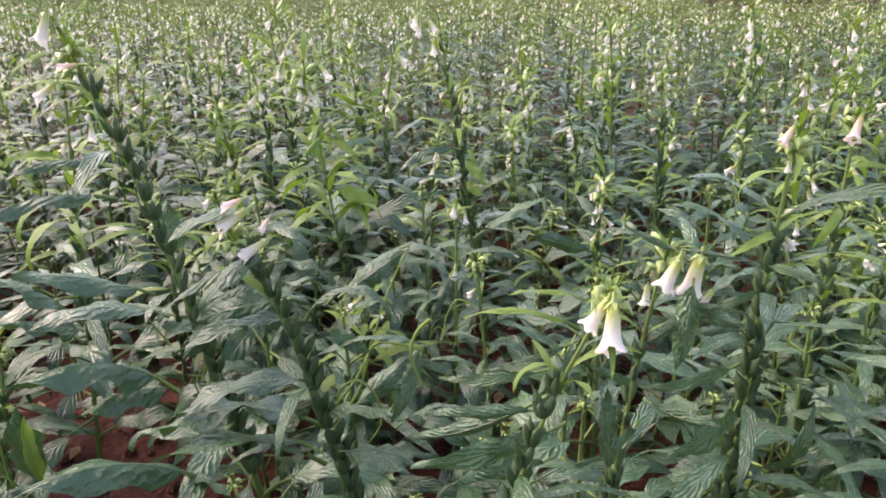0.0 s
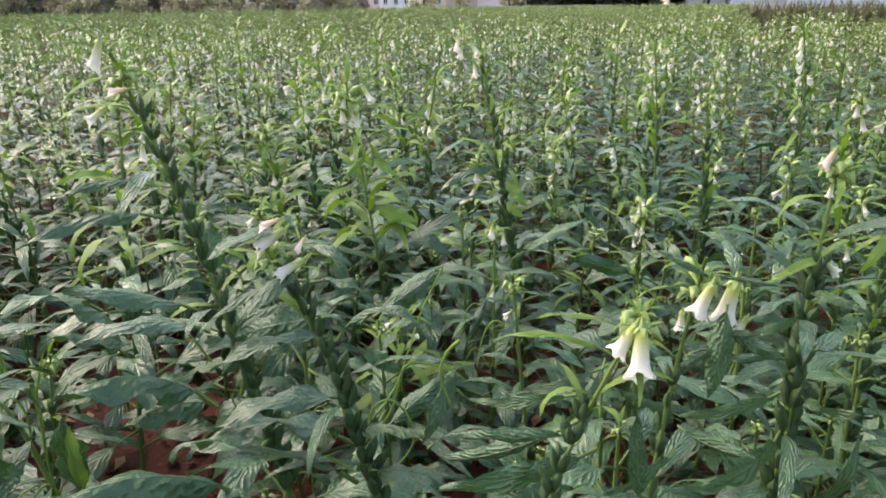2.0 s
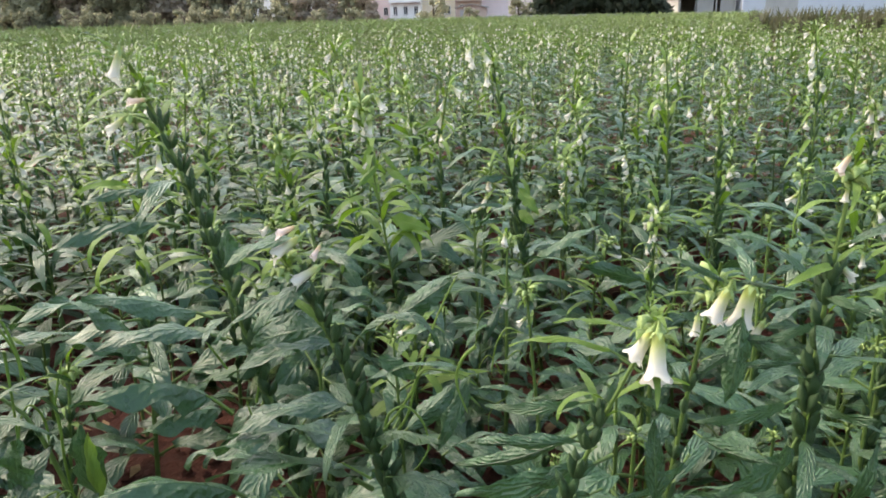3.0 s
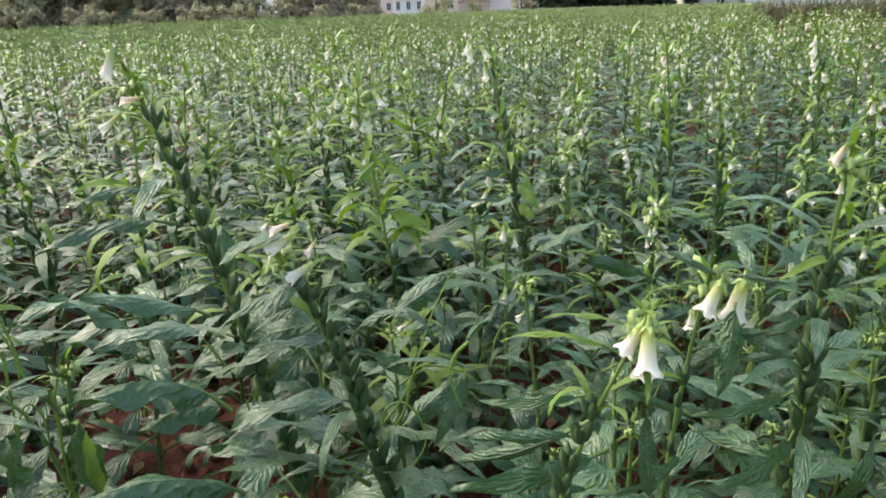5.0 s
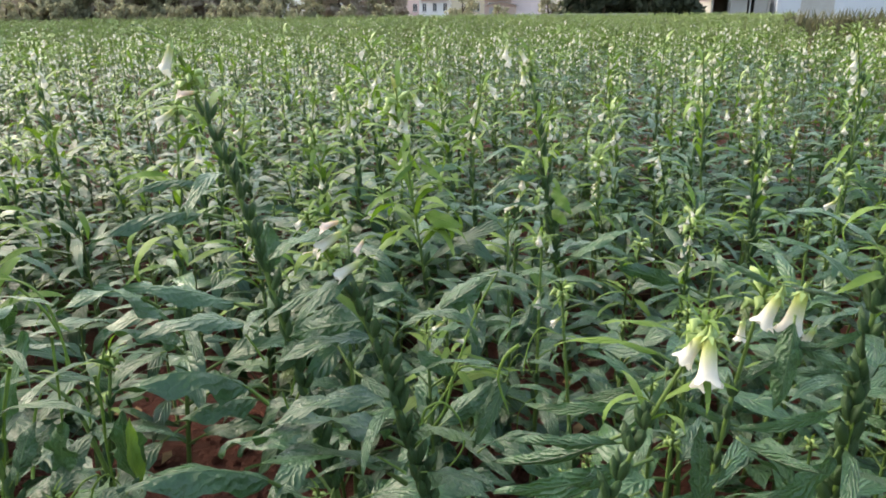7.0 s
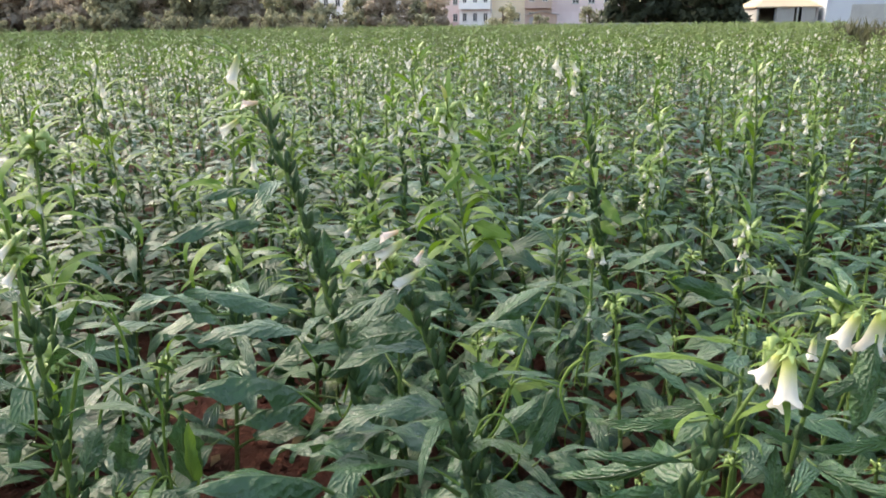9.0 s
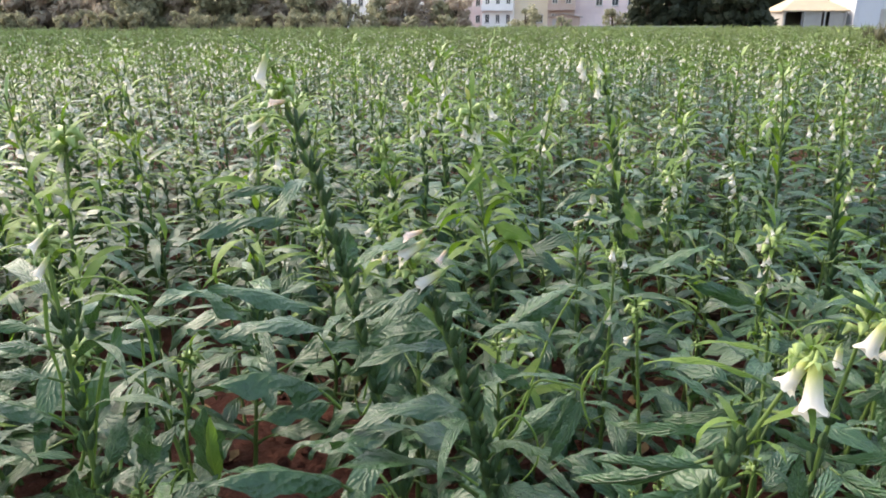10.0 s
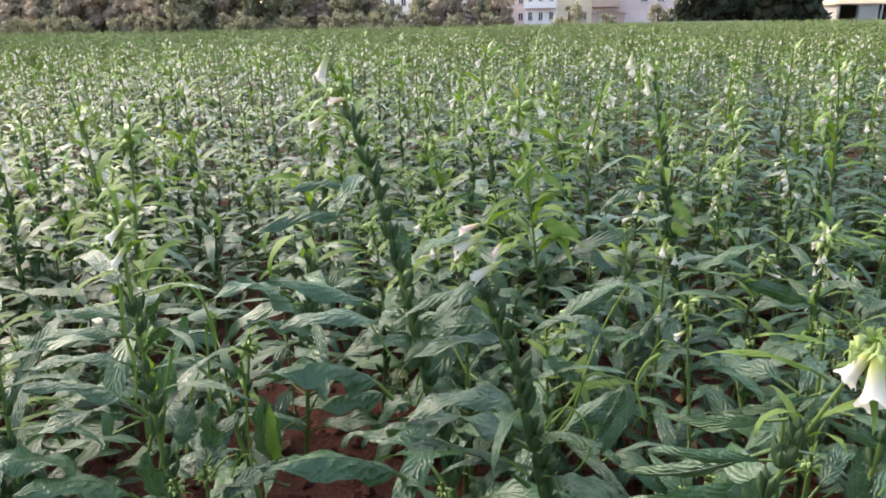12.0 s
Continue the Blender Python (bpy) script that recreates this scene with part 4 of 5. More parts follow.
LOW = {}
rng = random.Random(8)
for k in range(104):
    x, y = rng.uniform(-1.35, 1.15), rng.uniform(0.62, 2.2)
    if k > 56 and (x < 0.02 or y > 1.5):
        continue
    if not in_fan(x, y) or any(math.hypot(x - a, y - b) < c for a, b, c in BARE + ((-0.82, 1.2, 0.36), (-0.66, 1.0, 0.28), (-1.02, 1.36, 0.3))):
        continue
    i = k % 4
    m = pose(x, y, 0, rng.uniform(-8, 8), rng.uniform(-8, 8), rng.uniform(0, 360)) @ Matrix.Scale(rng.uniform(0.85, 1.2), 4)
    if i not in LOW:
        h = 0.27 + 0.05 * i
        LOW[i] = sesame_plant((0, 0, 0), stem_line((0, 0, -0.02), (0.03, 0.02, h), (0, 0, 0), (0, 0, 0)), h, random.Random(600 + i), 2,
                              "low young sesame plant with broad leaves", "low plants between the rows", flowers=0, pods=0.0, leaves=0.95, bare=0.2, tip=0.5, only="broad")
        LOW[i].matrix_basis = m
    else:
        copy_thing(LOW[i], m)


def plant_geo(at, h, rng, level, how):
    g = stem_geo(at, h, 3, 2 if level else 1, 1.0 if level else 1.6)
    for kind, i, m in set_out(at, h, rng, **how):
        choice = KINDS[level][kind]
        g.join(choice[i % len(choice)], m)
    return g


def crop(name, level, places, how, rng, label, grow=1.0, high=1.0):
    """Many plants joined into one mesh."""
    models = []
    for i in range(8):
        r = random.Random(400 + 10 * level + i)
        h = r.uniform(0.68, 0.84) * high
        at = stem_line((0, 0, -0.02), (r.uniform(-0.05, 0.05), r.uniform(-0.05, 0.05), h), (0, 0, 0), (0, 0, 0))
        models.append(plant_geo(at, h, r, level, how).arrays())
    vs, ls, zs, ss, us, k = [], [], [], [], [], 0
    for x, y in places:
        v, l, z, s, u = models[rng.randrange(8)]
        a, w, tall = rng.uniform(0, 6.3), rng.uniform(0.8, 1.15) * grow, rng.uniform(0.7, 1.22)
        c, sn = math.cos(a) * w, math.sin(a) * w
        vs.append(v @ np.array([[c, sn, 0], [-sn, c, 0], [0, 0, tall]], np.float32) + np.array([x, y, 0], np.float32))
        ls.append(l + k)
        zs.append(z), ss.append(s), us.append(u)
        k += len(v)
    me = mesh_of(name, PLANT_MATS, np.concatenate(vs), np.concatenate(ls).astype(np.int32), np.concatenate(zs), np.concatenate(ss), np.concatenate(us))
    tagged(new(name, me), label, "crop", kind="stuff")


rng = random.Random(12)
crop("sesame_crop", 1, field_places(2.95, 4.5, 0.36, 0.16, rng), dict(leaves=0.92, pods=0.35, size=1.15, flowers=4, pink=0.03, bare=0.1, young=0.72, tip=1.3, slim=True, pod_top=0.8, bell=1.15), rng,
     "rows of leafy sesame plants with white flowers")
crop("sesame_crop", 1, field_places(1.7, 4.6, 0.3, 0.2, rng), dict(leaves=0.9, pods=0.0, flowers=0, bare=0.2, tip=0.5, only="mid"), rng,
     "low leafy sesame plants between the rows", 1.15, 0.5)
crop("sesame_crop", 1, field_places(4.5, 10.5, ROW, STEP, rng), dict(leaves=0.55, pods=0.06, flowers=3, pink=0.0, bare=0.18, young=0.74, slim=True, tip=1.1, bell=1.2), rng,
     "dense rows of flowering sesame plants", 1.05)
crop("sesame_crop", 0, field_places(10.5, 26, ROW, STEP * 1.5, rng), dict(leaves=0.32, pods=0.0, flowers=3, pink=0.0, bare=0.45, tip=1.7, young=0.66, bell=1.15), rng,
     "dense flowering sesame crop further off", 1.2, 0.92)
crop("sesame_crop", 0, field_places(26, 72, ROW * 1.6, STEP * 2.6, rng), dict(leaves=0.14, pods=0.0, flowers=3, pink=0.0, bare=0.5, tip=2.4, size=1.2, young=0.6), rng,
     "far sesame crop that reaches the trees", 1.5, 0.84)

# unseen rows added round and behind the viewer's spot, cutting light from there
behind = [(x, y) for x, y in ((0.34 * i + rng.gauss(0, 0.08), 0.22 * j + rng.gauss(0, 0.05)) for i in range(-20, 21) for j in range(-27, 33))
          if 0.62 < math.hypot(x, y) and not in_fan(x, y)]
crop("sesame_crop", 1, [p for p in behind if math.hypot(*p) < 1.5], dict(leaves=0.6, pods=0.0, flowers=2, pink=0.0, bare=0.2, young=0.74), rng,
     "rows of flowering sesame plants at the field's near side")
crop("sesame_crop", 0, [p for p in behind if math.hypot(*p) >= 1.5], dict(leaves=0.55, pods=0.0, flowers=2, pink=0.0, bare=0.25, tip=1.4, young=0.72), rng,
     "sesame rows behind the path", 1.4)


# ---- ground ----
def soil_height(x, y):
    near = math.exp(-(x * x + (y - 1.5) ** 2) / 60)
    p = Vector((x, y, 0.0))
    return near * (0.03 * noise.noise(p * 2.3) + 0.022 * noise.noise(p * 8.0) + 0.012 * noise.noise(p * 23.0)) - 0.012


def ground_sheet():
    """One sheet, fine at the near plants and coarse to the horizon."""
    near = np.concatenate([np.arange(-2.6, 2.6, 0.045), ])
    far = 2.6 * 1.22 ** np.arange(0, 36)
    ax = np.concatenate([-far[::-1], near[1:], far])
    g = Geo()
    g.grid([[(float(x), float(y) + 1.8, soil_height(float(x), float(y) + 1.8)) for x in ax] for y in ax])
    return g.mesh("ground", [SOIL])


tagged(new("ground", ground_sheet()), "bare red-brown soil with clods between the rows", "soil", kind="structure")


def clods():
    """Loose lumps of soil between the near plants."""
    g, rng = Geo(), random.Random(5)
    for k in range(1500):
        x, y = rng.uniform(-1.8, 1.6), 0.35 + 3.2 * rng.random() ** 1.3
        r = rng.uniform(0.005, 0.02) * (1.6 if rng.random() < 0.08 else 1)
        z = soil_height(x, y) + r * 0.3
        ring = [[(x + r * s * (1 + rng.uniform(-0.3, 0.3)) * math.cos(a), y + r * s * (1 + rng.uniform(-0.3, 0.3)) * math.sin(a), z + h * r)
                 for a in (2 * math.pi * j / 6 for j in range(6))] for s, h in ((0.8, -0.5), (1.0, 0.1), (0.35, 0.65))]
        g.grid(ring, 0, None, True)
        k0 = len(g.v) - 6
        g.f.append(tuple(range(k0, k0 + 6)))
        g.s.append(0)
    return g.mesh("soil_clods", [SOIL], False)


tagged(new("soil_clods", clods()), "loose crumbly red soil clods on the ground", "soil", kind="stuff")


def litter():
    g, rng = Geo(), random.Random(6)
    for k in range(420):
        x, y = rng.uniform(-1.6, 1.5), 0.45 + 2.6 * rng.random() ** 1.2
        z, a, ln = soil_height(x, y) + 0.012, rng.uniform(0, 6.3), rng.uniform(0.02, 0.075)
        d = Vector((math.cos(a), math.sin(a), rng.uniform(-0.1, 0.2))) * ln
        p = Vector((x, y, z))
        if rng.random() < 0.55:
            g.tube([p, p + d * 0.5 + Vector((0, 0, 0.006)), p + d], [0.0016, 0.0018, 0.001], 4, 0)
        else:
            w = Vector((-d.y, d.x, 0)) * 0.22
            g.grid([[p, p], [p + d * 0.4 - w + Vector((0, 0, 0.008)), p + d * 0.4 + w], [p + d, p + d]])
    return g.mesh("dry_litter", [LITTER])


tagged(new("dry_litter", litter()), "dry fallen stalks and leaf scraps on the soil", "litter", kind="stuff")


# ---- the far edge: trees, buildings, sheds ----
def tree_geo(seed, height, spread, clumps, leaves, slot_mats, low=0.15, leaf=0.3):
    """Trunk and limbs in one mesh, the crown of small leaves in another."""
    rng = random.Random(seed)
    wood, crown = Geo(), Geo()
    top = Vector((rng.uniform(-0.3, 0.3), rng.uniform(-0.3, 0.3), height * 0.7))
    wood.tube([(0, 0, -0.1), top * 0.35 + Vector((0.1, 0, 0)), top * 0.7, top], [0.22, 0.17, 0.11, 0.04], 7)
    for k in range(clumps):
        a, h = rng.uniform(0, 6.3), rng.uniform(low, 1.0)
        reach = spread * (1 - abs(h - 0.5) ** 1.6) * rng.uniform(0.35, 1.0)
        c = Vector((reach * math.cos(a), reach * math.sin(a), height * h * rng.uniform(0.9, 1.0)))
        start = top * rng.uniform(0.25, 0.9)
        if k % 3 == 0:
            wood.tube([start, start.lerp(c, 0.5) + Vector((0, 0, 0.2)), c], [0.07, 0.045, 0.015], 5)
        r = rng.uniform(0.5, 1.0) * spread * 0.4
        for j in range(leaves):
            d = Vector((rng.gauss(0, 1), rng.gauss(0, 1), rng.gauss(0, 0.8))).normalized() * r * rng.uniform(0.45, 1.05)
            p = c + d
            n = (d.normalized() + Vector((rng.uniform(-1, 1), rng.uniform(-1, 1), rng.uniform(-0.3, 1.2)))).normalized()
            u = n.orthogonal().normalized() * leaf * rng.uniform(0.4, 1.0)
            w = n.cross(u) * rng.uniform(0.35, 0.7)
            crown.add([p - u, p + w - u * 0.2, p + u, p - w + u * 0.2], [(0, 1, 2, 3)])
    return wood.mesh("trunk", [BARK]), crown.mesh("crown", [slot_mats])


def tree(meshes, x, y, turn, size, label, group, name="tree"):
    root = tagged(new(name), label, "tree", group)
    root.matrix_basis = pose(x, y, -0.02, 0, 0, turn) @ Matrix.Scale(size, 4)
    part("trunk", meshes[0], root)
    part("crown", meshes[1], root)
    return root


rng = random.Random(21)
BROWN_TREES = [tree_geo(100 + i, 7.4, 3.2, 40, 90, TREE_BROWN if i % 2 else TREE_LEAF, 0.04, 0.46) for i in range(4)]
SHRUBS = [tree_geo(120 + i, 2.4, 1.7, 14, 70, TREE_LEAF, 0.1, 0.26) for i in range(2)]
DARK_TREES = [tree_geo(140 + i, 7.0, 2.2, 30, 80, CONIFER, 0.03, 0.55) for i in range(3)]
u = -1.3
while u < -0.368:
    y = rng.uniform(80, 88)
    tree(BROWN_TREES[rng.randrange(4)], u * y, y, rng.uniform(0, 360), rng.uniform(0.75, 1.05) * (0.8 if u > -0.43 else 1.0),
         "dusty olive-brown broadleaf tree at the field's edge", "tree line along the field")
    if rng.random() < 0.7:
        tree(SHRUBS[rng.randrange(2)], (u + 0.015) * 76, 76, rng.uniform(0, 360), rng.uniform(0.7, 1.0),
             "low green shrub at the field's edge", "shrubs along the field", "shrub")
    u += rng.uniform(0.016, 0.028)
for u, size in ((-0.375, 0.5), (-0.292, 0.62), (-0.262, 0.7), (-0.235, 0.62), (-0.205, 0.5), (-0.185, 0.55)):
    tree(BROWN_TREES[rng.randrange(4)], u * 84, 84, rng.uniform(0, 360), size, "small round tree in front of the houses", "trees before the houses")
for u, y, size in ((-0.09, 84, 1.1), (0.026, 86, 1.0), (-0.3, 80, 0.8), (-0.25, 79, 0.7), (-0.2, 80, 0.75), (-0.365, 79, 0.9), (-0.348, 80, 1.25), (-0.325, 79, 1.1), (-0.04, 92, 0.7)):
    tree(SHRUBS[rng.randrange(2)], u * y, y, rng.uniform(0, 360), size, "round green bush in front of the houses", "bushes before the houses", "shrub")
u = 0.07
while u < 0.206:
    tree(DARK_TREES[rng.randrange(3)], u * 80, 80 + rng.uniform(-2, 3), rng.uniform(0, 360), rng.uniform(0.85, 1.1),
         "dense dark green tree in a tall hedge", "dark hedge by the shed")
    u += 0.015
for u in (0.196, 0.212, 0.228, 0.245, 0.262):
    tree(DARK_TREES[rng.randrange(3)], u * 97, 97 + rng.uniform(-2, 2), rng.uniform(0, 360), rng.uniform(0.9, 1.1),
         "dense dark green tree behind the sheds", "dark hedge by the shed")

WALL_PINK = surface("pink_wall_paint", (0.72, 0.56, 0.55), (0.8, 0.66, 0.64), 0.6, 0.8, 12.0, 0.1, 0.01)
WALL_WHITE = surface("white_wall_paint", (0.74, 0.72, 0.71), (0.84, 0.82, 0.81), 0.6, 0.8, 12.0, 0.1, 0.01)
WALL_CREAM = surface("cream_wall_paint", (0.78, 0.68, 0.52), (0.85, 0.76, 0.6), 0.5, 0.8, 12.0, 0.1, 0.01)
WALL_BROWN = surface("brown_wall_tile", (0.45, 0.33, 0.27), (0.55, 0.42, 0.36), 0.7, 0.7, 14.0, 0.1, 0.01)
ROOF_CREAM = surface("cream_roof_sheet", (0.44, 0.34, 0.23), (0.54, 0.43, 0.3), 0.5, 0.7, 12.0, 0.1, 0.01)
CONCRETE = surface("grey_concrete", (0.33, 0.32, 0.3), (0.45, 0.43, 0.41), 0.8, 0.85, 10.0, 0.2, 0.01)
SHEET = surface("grey_blue_sheet_metal", (0.5, 0.53, 0.58), (0.58, 0.6, 0.65), 0.5, 0.5, 8.0, 0.1, 0.01)
glass = Mat("window_glass")
glass.set((0.05, 0.06, 0.07), 0.1, 0.6)
GLASS = glass.m


def block(name, lo, hi, mat, parent, label=""):
    return part(name, Geo().box(lo, hi).mesh(name, [mat], False), parent, None, label)


def house(x, y, width, depth, storeys, wall, label, bays, storey=3.1, balconies=(), roof=CONCRETE, blank=(), group="houses behind the field"):
    """A flat-roofed house whose front, at y, has a window with frame, sill and panes in each bay and storey."""
    root = tagged(new("house"), label, "house", group)
    root.matrix_basis = pose(x, y, 0)
    h, t, bw = storeys * storey, 0.25, width / bays
    win_w, win_h, sill = bw * 0.42, 1.45, 0.95
    shell = Geo()
    shell.box((0, depth - t, 0), (width, depth, h)).box((0, t, 0), (t, depth - t, h)).box((width - t, t, 0), (width, depth - t, h))
    for f in range(storeys):
        z = f * storey
        shell.box((0, 0, z), (width, t, z + sill)).box((0, 0, z + sill + win_h), (width, t, z + storey))
        for b in range(bays + 1):
            a0 = 0 if b == 0 else (b - 0.5) * bw + win_w / 2
            a1 = width if b == bays else (b + 0.5) * bw - win_w / 2
            shell.box((a0, 0, z + sill), (a1, t, z + sill + win_h))
        for b in range(bays):
            if (f, b) in blank:
                shell.box(((b + 0.5) * bw - win_w / 2, 0.004, z + sill), ((b + 0.5) * bw + win_w / 2, t, z + sill + win_h))
    part("wall", shell.mesh("wall", [wall], False), root)
    block("roof", (-0.25, -0.25, h), (width + 0.25, depth + 0.25, h + 0.22), roof, root)
    block("parapet", (0, 0, h + 0.22), (width, 0.2, h + 0.95), wall, root)
    fr = Geo()
    for lo, hi in (((0, 0, 0), (0.07, 0.08, win_h)), ((win_w - 0.07, 0, 0), (win_w, 0.08, win_h)), ((0.07, 0, 0), (win_w - 0.07, 0.08, 0.07)),
                   ((0.07, 0, win_h - 0.07), (win_w - 0.07, 0.08, win_h)), ((win_w / 2 - 0.03, 0, 0.07), (win_w / 2 + 0.03, 0.08, win_h - 0.07))):
        fr.box(lo, hi)
    frame_me = fr.mesh("window_frame", [WALL_WHITE], False)
    pane_me = Geo().box((0.07, 0.03, 0.07), (win_w - 0.07, 0.05, win_h - 0.07)).mesh("pane", [GLASS], False)
    sill_me = Geo().box((-0.1, -0.18, -0.1), (win_w + 0.1, 0.0, -0.01)).mesh("sill", [CONCRETE], False)
    for f in range(storeys):
        for b in range(bays):
            if (f, b) in blank:
                continue
            w = part("window_frame", frame_me, root, pose((b + 0.5) * bw - win_w / 2, 0.1, f * storey + sill))
            part("pane", pane_me, w)
            part("sill", sill_me, w, pose(0, -0.1, 0))
    for f, b0, b1 in balconies:
        g = Geo().box((b0 * bw, -1.1, f * storey - 0.12), (b1 * bw, -0.02, f * storey + 0.05))
        g.box((b0 * bw, -1.1, f * storey + 0.05), (b1 * bw, -1.0, f * storey + 0.95))
        part("balcony", g.mesh("balcony", [wall], False), root)
    return root


house(-40.0, 131, 9.0, 9, 3, WALL_WHITE, "pale grey-white flat-roofed house with balconies", 4, balconies=((1, 0, 2), (2, 0, 2)))
house(-50.7, 138, 7.2, 9, 3, WALL_WHITE, "white flat-roofed house behind trees", 3)
house(-19.2, 128, 5.5, 9, 3, WALL_WHITE, "white house with a long balcony", 3, balconies=((1, 0, 3), (2, 0, 3)))
house(-13.7, 130, 5.9, 9, 3, WALL_CREAM, "cream-white house wall with few windows", 2, blank=((0, 0), (1, 0), (1, 1), (2, 0)))
house(-7.6, 126, 4.5, 9, 3, WALL_BROWN, "brown tiled house with balconies", 2, balconies=((1, 0, 2), (2, 0, 2)))
house(-3.1, 128, 13.25, 10, 3, WALL_PINK, "pink rendered house with grey windows", 5, 2.75, blank=((0, 0), (0, 1), (0, 2), (0, 4), (1, 0), (2, 1)))
house(-30.0, 142, 9.0, 9, 2, WALL_PINK, "low pinkish house far behind the trees", 4)


def shed(x, y, width, depth, eave, ridge, wall, roof, label, ribs):
    """A sheet-metal shed with a gable to the field."""
    root = tagged(new("shed"), label, "shed")
    root.matrix_basis = pose(x, y, 0)
    g = Geo()
    for y0 in (0, depth):
        g.add([(0, y0, 0), (width, y0, 0), (width, y0, eave), (width / 2, y0, ridge), (0, y0, eave)], [(0, 1, 2, 3, 4)])
    g.box((0.0, 0.02, 0), (0.1, depth, eave)).box((width - 0.1, 0.02, 0), (width, depth, eave))
    part("wall", g.mesh("wall", [wall], False), root)
    for side in (0, 1):
        a, b = (-0.4, eave - 0.15), (width / 2, ridge + 0.02)
        if side:
            a = (width + 0.4, eave - 0.15)
        r = Geo().add([(a[0], -0.4, a[1]), (b[0], -0.4, b[1]), (b[0], depth + 0.4, b[1]), (a[0], depth + 0.4, a[1]),
                       (a[0], -0.4, a[1] + 0.1), (b[0], -0.4, b[1] + 0.1), (b[0], depth + 0.4, b[1] + 0.1), (a[0], depth + 0.4, a[1] + 0.1)],
                      [(0, 1, 2, 3), (4, 7, 6, 5), (0, 4, 5, 1), (1, 5, 6, 2), (2, 6, 7, 3), (3, 7, 4, 0)])
        part("roof", r.mesh("roof", [roof], False), root)
    rib = Geo().box((-0.03, -0.04, 0), (0.03, -0.003, eave - 0.02)).mesh("rib", [wall], False)
    for k in range(ribs):
        part("rib", rib, root, pose(0.4 + k * (width - 0.8) / (ribs - 1), 0, 0))
    block("door", (width * 0.1, -0.06, 0), (width * 0.24, -0.004, min(2.3, eave * 0.8)), CONCRETE, root)
    return root


def hipped_shed(x, y, width, depth, eave, ridge, label):
    """A low shed with a broad hipped roof towards the field, its front open between posts."""
    root = tagged(new("shed"), label, "shed")
    root.matrix_basis = pose(x, y, 0)
    o, hip = 0.25, 3.0
    v = [(-o, -o, eave), (width + o, -o, eave), (width + o, depth + o, eave), (-o, depth + o, eave), (hip, depth / 2, ridge), (width - hip, depth / 2, ridge)]
    v += [(a, b, c - 0.12) for a, b, c in v]
    roof = Geo().add(v, [(0, 1, 5, 4), (1, 2, 5), (2, 3, 4, 5), (3, 0, 4), (7, 6, 10, 11), (8, 7, 11), (9, 8, 11, 10), (6, 9, 10),
                         (0, 6, 7, 1), (1, 7, 8, 2), (2, 8, 9, 3), (3, 9, 6, 0)])
    part("roof", roof.mesh("roof", [ROOF_CREAM], False), root, None, "cream sheet roof")
    # wall in darker grey concrete, with the shade below the roof in its colour
    wall = Geo().box((0, depth - 0.15, 0), (width, depth, eave)).box((0, 0.15, 0), (0.15, depth - 0.15, eave)).box((width - 0.15, 0.15, 0), (width, depth - 0.15, eave))
    wall.box((width * 0.3, 0.02, 0), (width * 0.62, 0.15, eave - 0.1)).box((width * 0.74, 0.02, 0), (width, 0.15, eave - 0.1))
    part("wall", wall.mesh("wall", [CONCRETE], False), root)
    post = Geo().box((-0.08, -0.08, 0), (0.08, 0.08, eave - 0.02)).mesh("post", [CONCRETE], False)
    for k in range(4):
        part("post", post, root, pose(0.1 + k * (width - 0.2) / 3, -0.1, 0))
    return root


shed(-6.6, 114, 4.6, 5, 1.9, 2.3, WALL_BROWN, CONCRETE, "low brown outhouse before the houses", 4)
hipped_shed(19.65, 83, 6.1, 9, 2.2, 4.3, "low white shed with a cream hipped roof")
shed(26.2, 82, 24.0, 3, 5.2, 6.6, SHEET, SHEET, "grey-blue sheet-metal shed with ribbed walls", 12)


def earth_bank():
    """A low bare bank of red soil beside the crop's near corner."""
    rows = []
    for i in range(62):
        x = 5.5 + i * 0.32
        y0 = 17.5 + (x - 5.6) * 0.12
        row = []
        for j in range(13):
            v = j / 12
            z = 0.66 * math.sin(math.pi * v) ** 0.7 * min(1.0, (i + 1) / 12) + 0.14 * noise.noise(Vector((x * 0.9, v * 6, 2.0))) * math.sin(math.pi * v) - 0.03
            row.append((x, y0 + 3.2 * v + 0.2 * noise.noise(Vector((x * 0.5, v * 3, 7.0))), z))
        rows.append(row)
    return Geo().grid(rows).mesh("earth_bank", [SOIL])


tagged(new("earth_bank", earth_bank()), "low bare bank of red soil beside the crop", "bank", kind="structure")


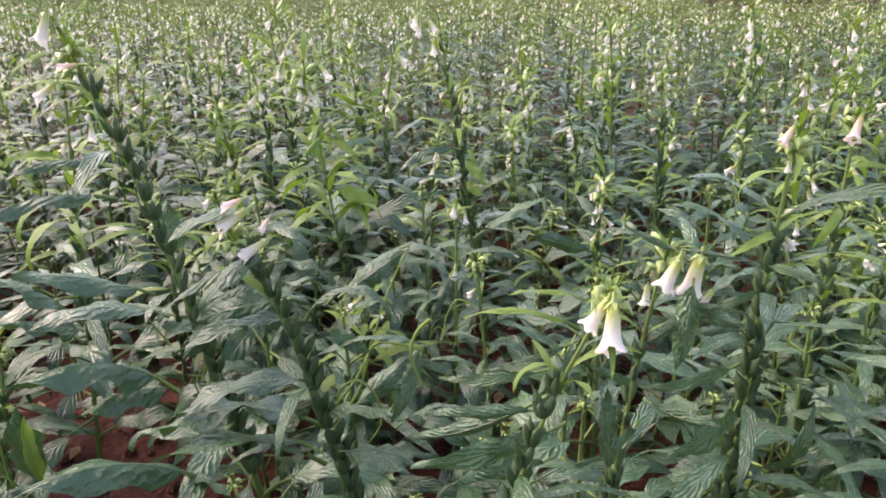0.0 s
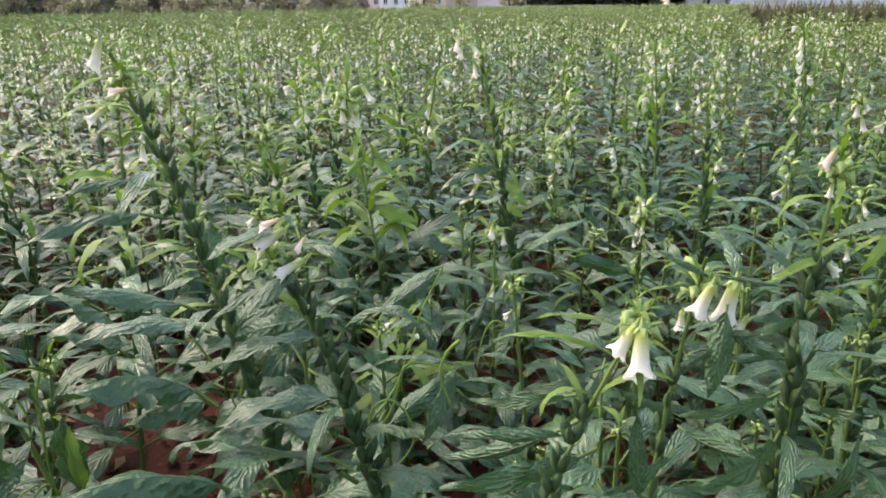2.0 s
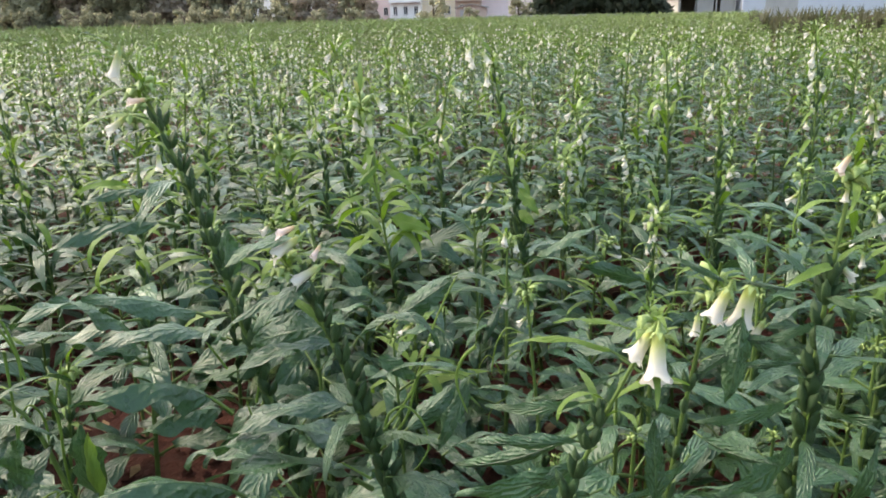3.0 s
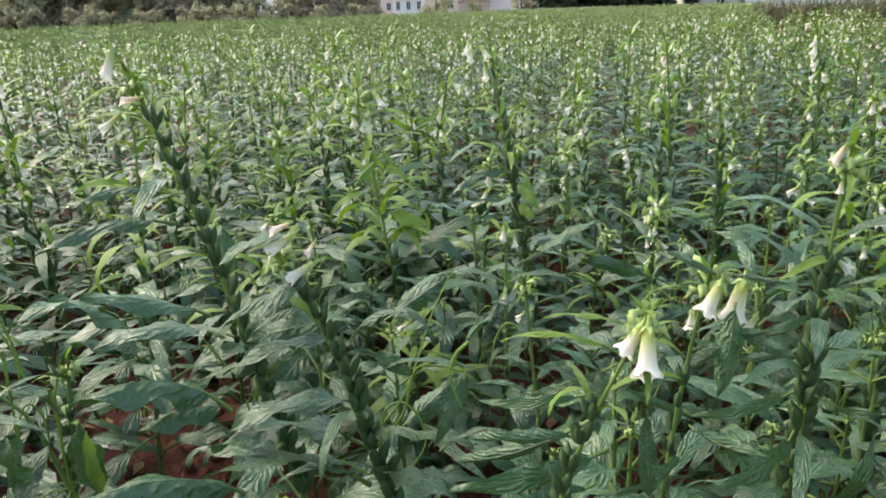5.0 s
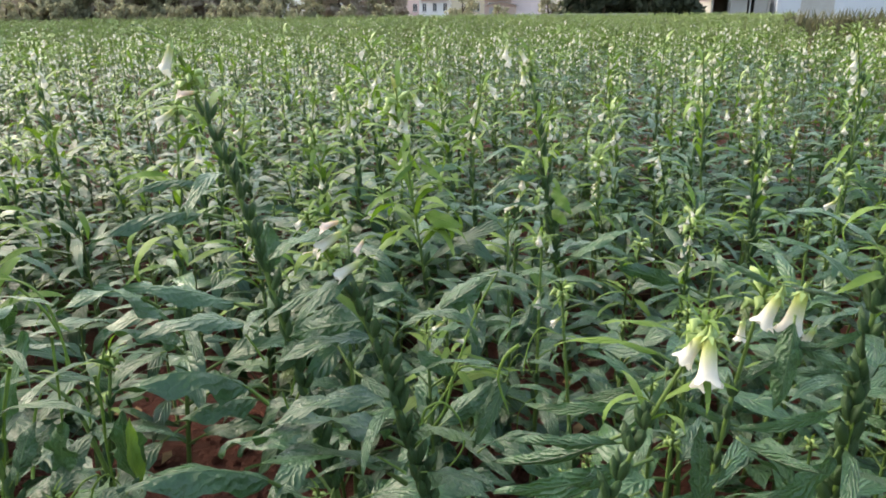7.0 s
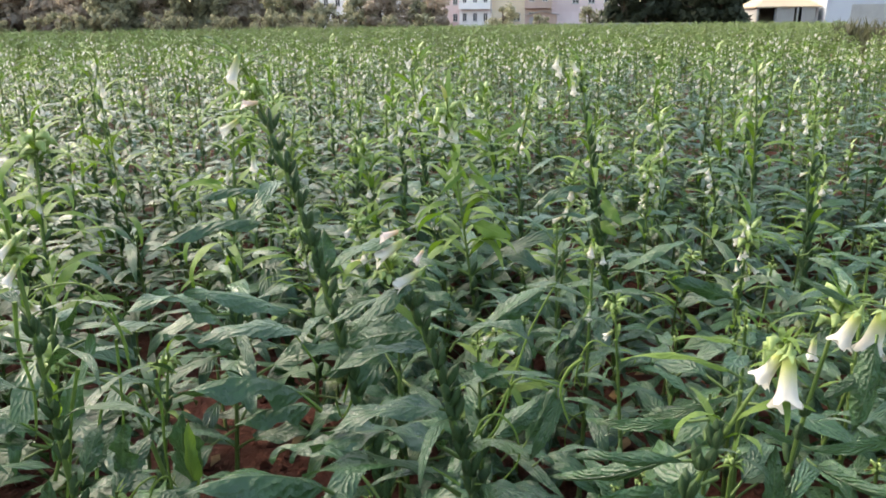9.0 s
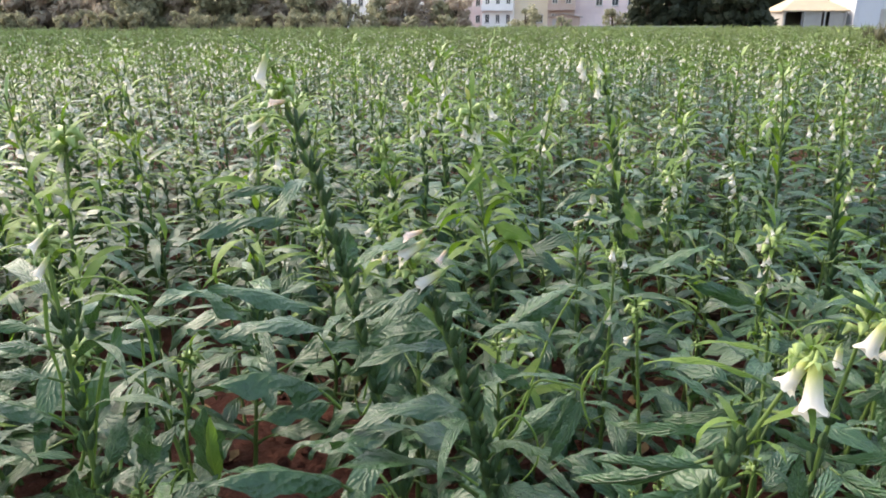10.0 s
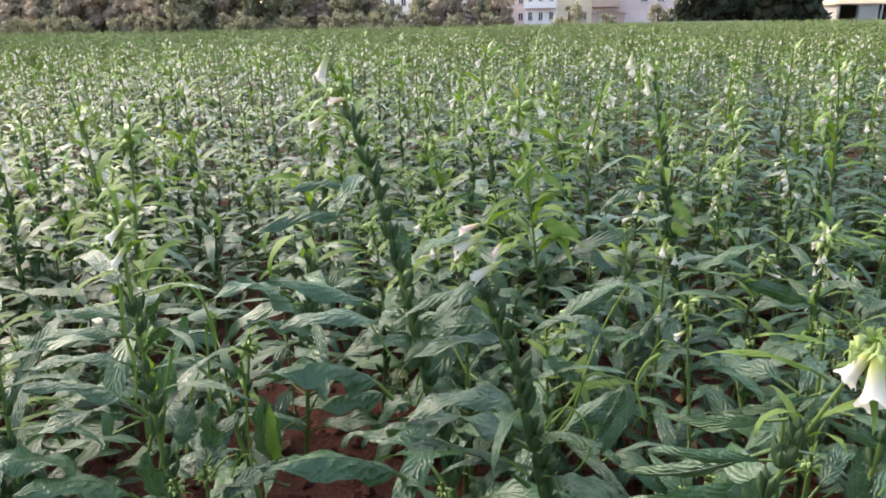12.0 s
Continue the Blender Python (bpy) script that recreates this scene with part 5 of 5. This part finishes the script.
def tall_grass():
    """Ragged dry-green grass in clumps on the bank and at its foot."""
    g, rng = Geo(), random.Random(9)
    for k in range(600):
        c = rng.random()
        x0 = 6.6 + 17.5 * c
        v = rng.uniform(0.0, 0.85)
        if noise.noise(Vector((x0 * 0.55, v * 2, 0))) < -0.2:
            continue
        y0, z0 = 17.5 + (x0 - 5.6) * 0.12 + 3.2 * v, 0.48 * math.sin(math.pi * v) - 0.05
        for j in range(14):
            h, a = rng.uniform(0.32, 0.68), rng.uniform(0, 6.3)
            d = Vector((math.cos(a), math.sin(a), 0))
            w = Vector((-d.y, d.x, 0)) * 0.024
            p = Vector((x0 + rng.gauss(0, 0.16), y0 + rng.gauss(0, 0.16), z0))
            g.grid([[p - w, p + w], [p + d * 0.07 - w + Vector((0, 0, h * 0.6)), p + d * 0.07 + w + Vector((0, 0, h * 0.6))], [p + d * 0.26 + Vector((0, 0, h))] * 2])
    return g.mesh("tall_grass", [GRASS])


tagged(new("tall_grass", tall_grass()), "ragged dry-green grass in clumps on the earth bank", "grass", kind="stuff")


def verge():
    """Low weeds between the crop and the trees."""
    g, rng = Geo(), random.Random(10)
    for k in range(9000):
        u = rng.uniform(-1.25, 0.35)
        near = 69 - 26 * min(1.0, max(0.0, (-u * 50 - 6) / 24))
        y = rng.uniform(near, 78)
        p, h, a = Vector((u * y, y, -0.02)), rng.uniform(0.15, 0.42), rng.uniform(0, 6.3)
        d = Vector((math.cos(a), math.sin(a), 0)) * 0.25
        w = Vector((-d.y, d.x, 0)) * 0.5
        g.grid([[p - w, p + w], [p + d + Vector((0, 0, h)) - w, p + d + Vector((0, 0, h)) + w]])
    return g.mesh("weeds", [GRASS])


tagged(new("weeds", verge()), "low dry-green weeds along the field's far edge", "grass", kind="stuff")


low_wall = tagged(new("low_wall"), "low grey concrete wall between the crop and the hedge", "wall")
low_wall.matrix_basis = pose(-1.5, 78.4, -0.05)
block("wall_face", (0, 0, 0), (19.5, 0.2, 0.66), CONCRETE, low_wall)
block("coping", (-0.05, -0.05, 0.66), (19.55, 0.25, 0.73), CONCRETE, low_wall)
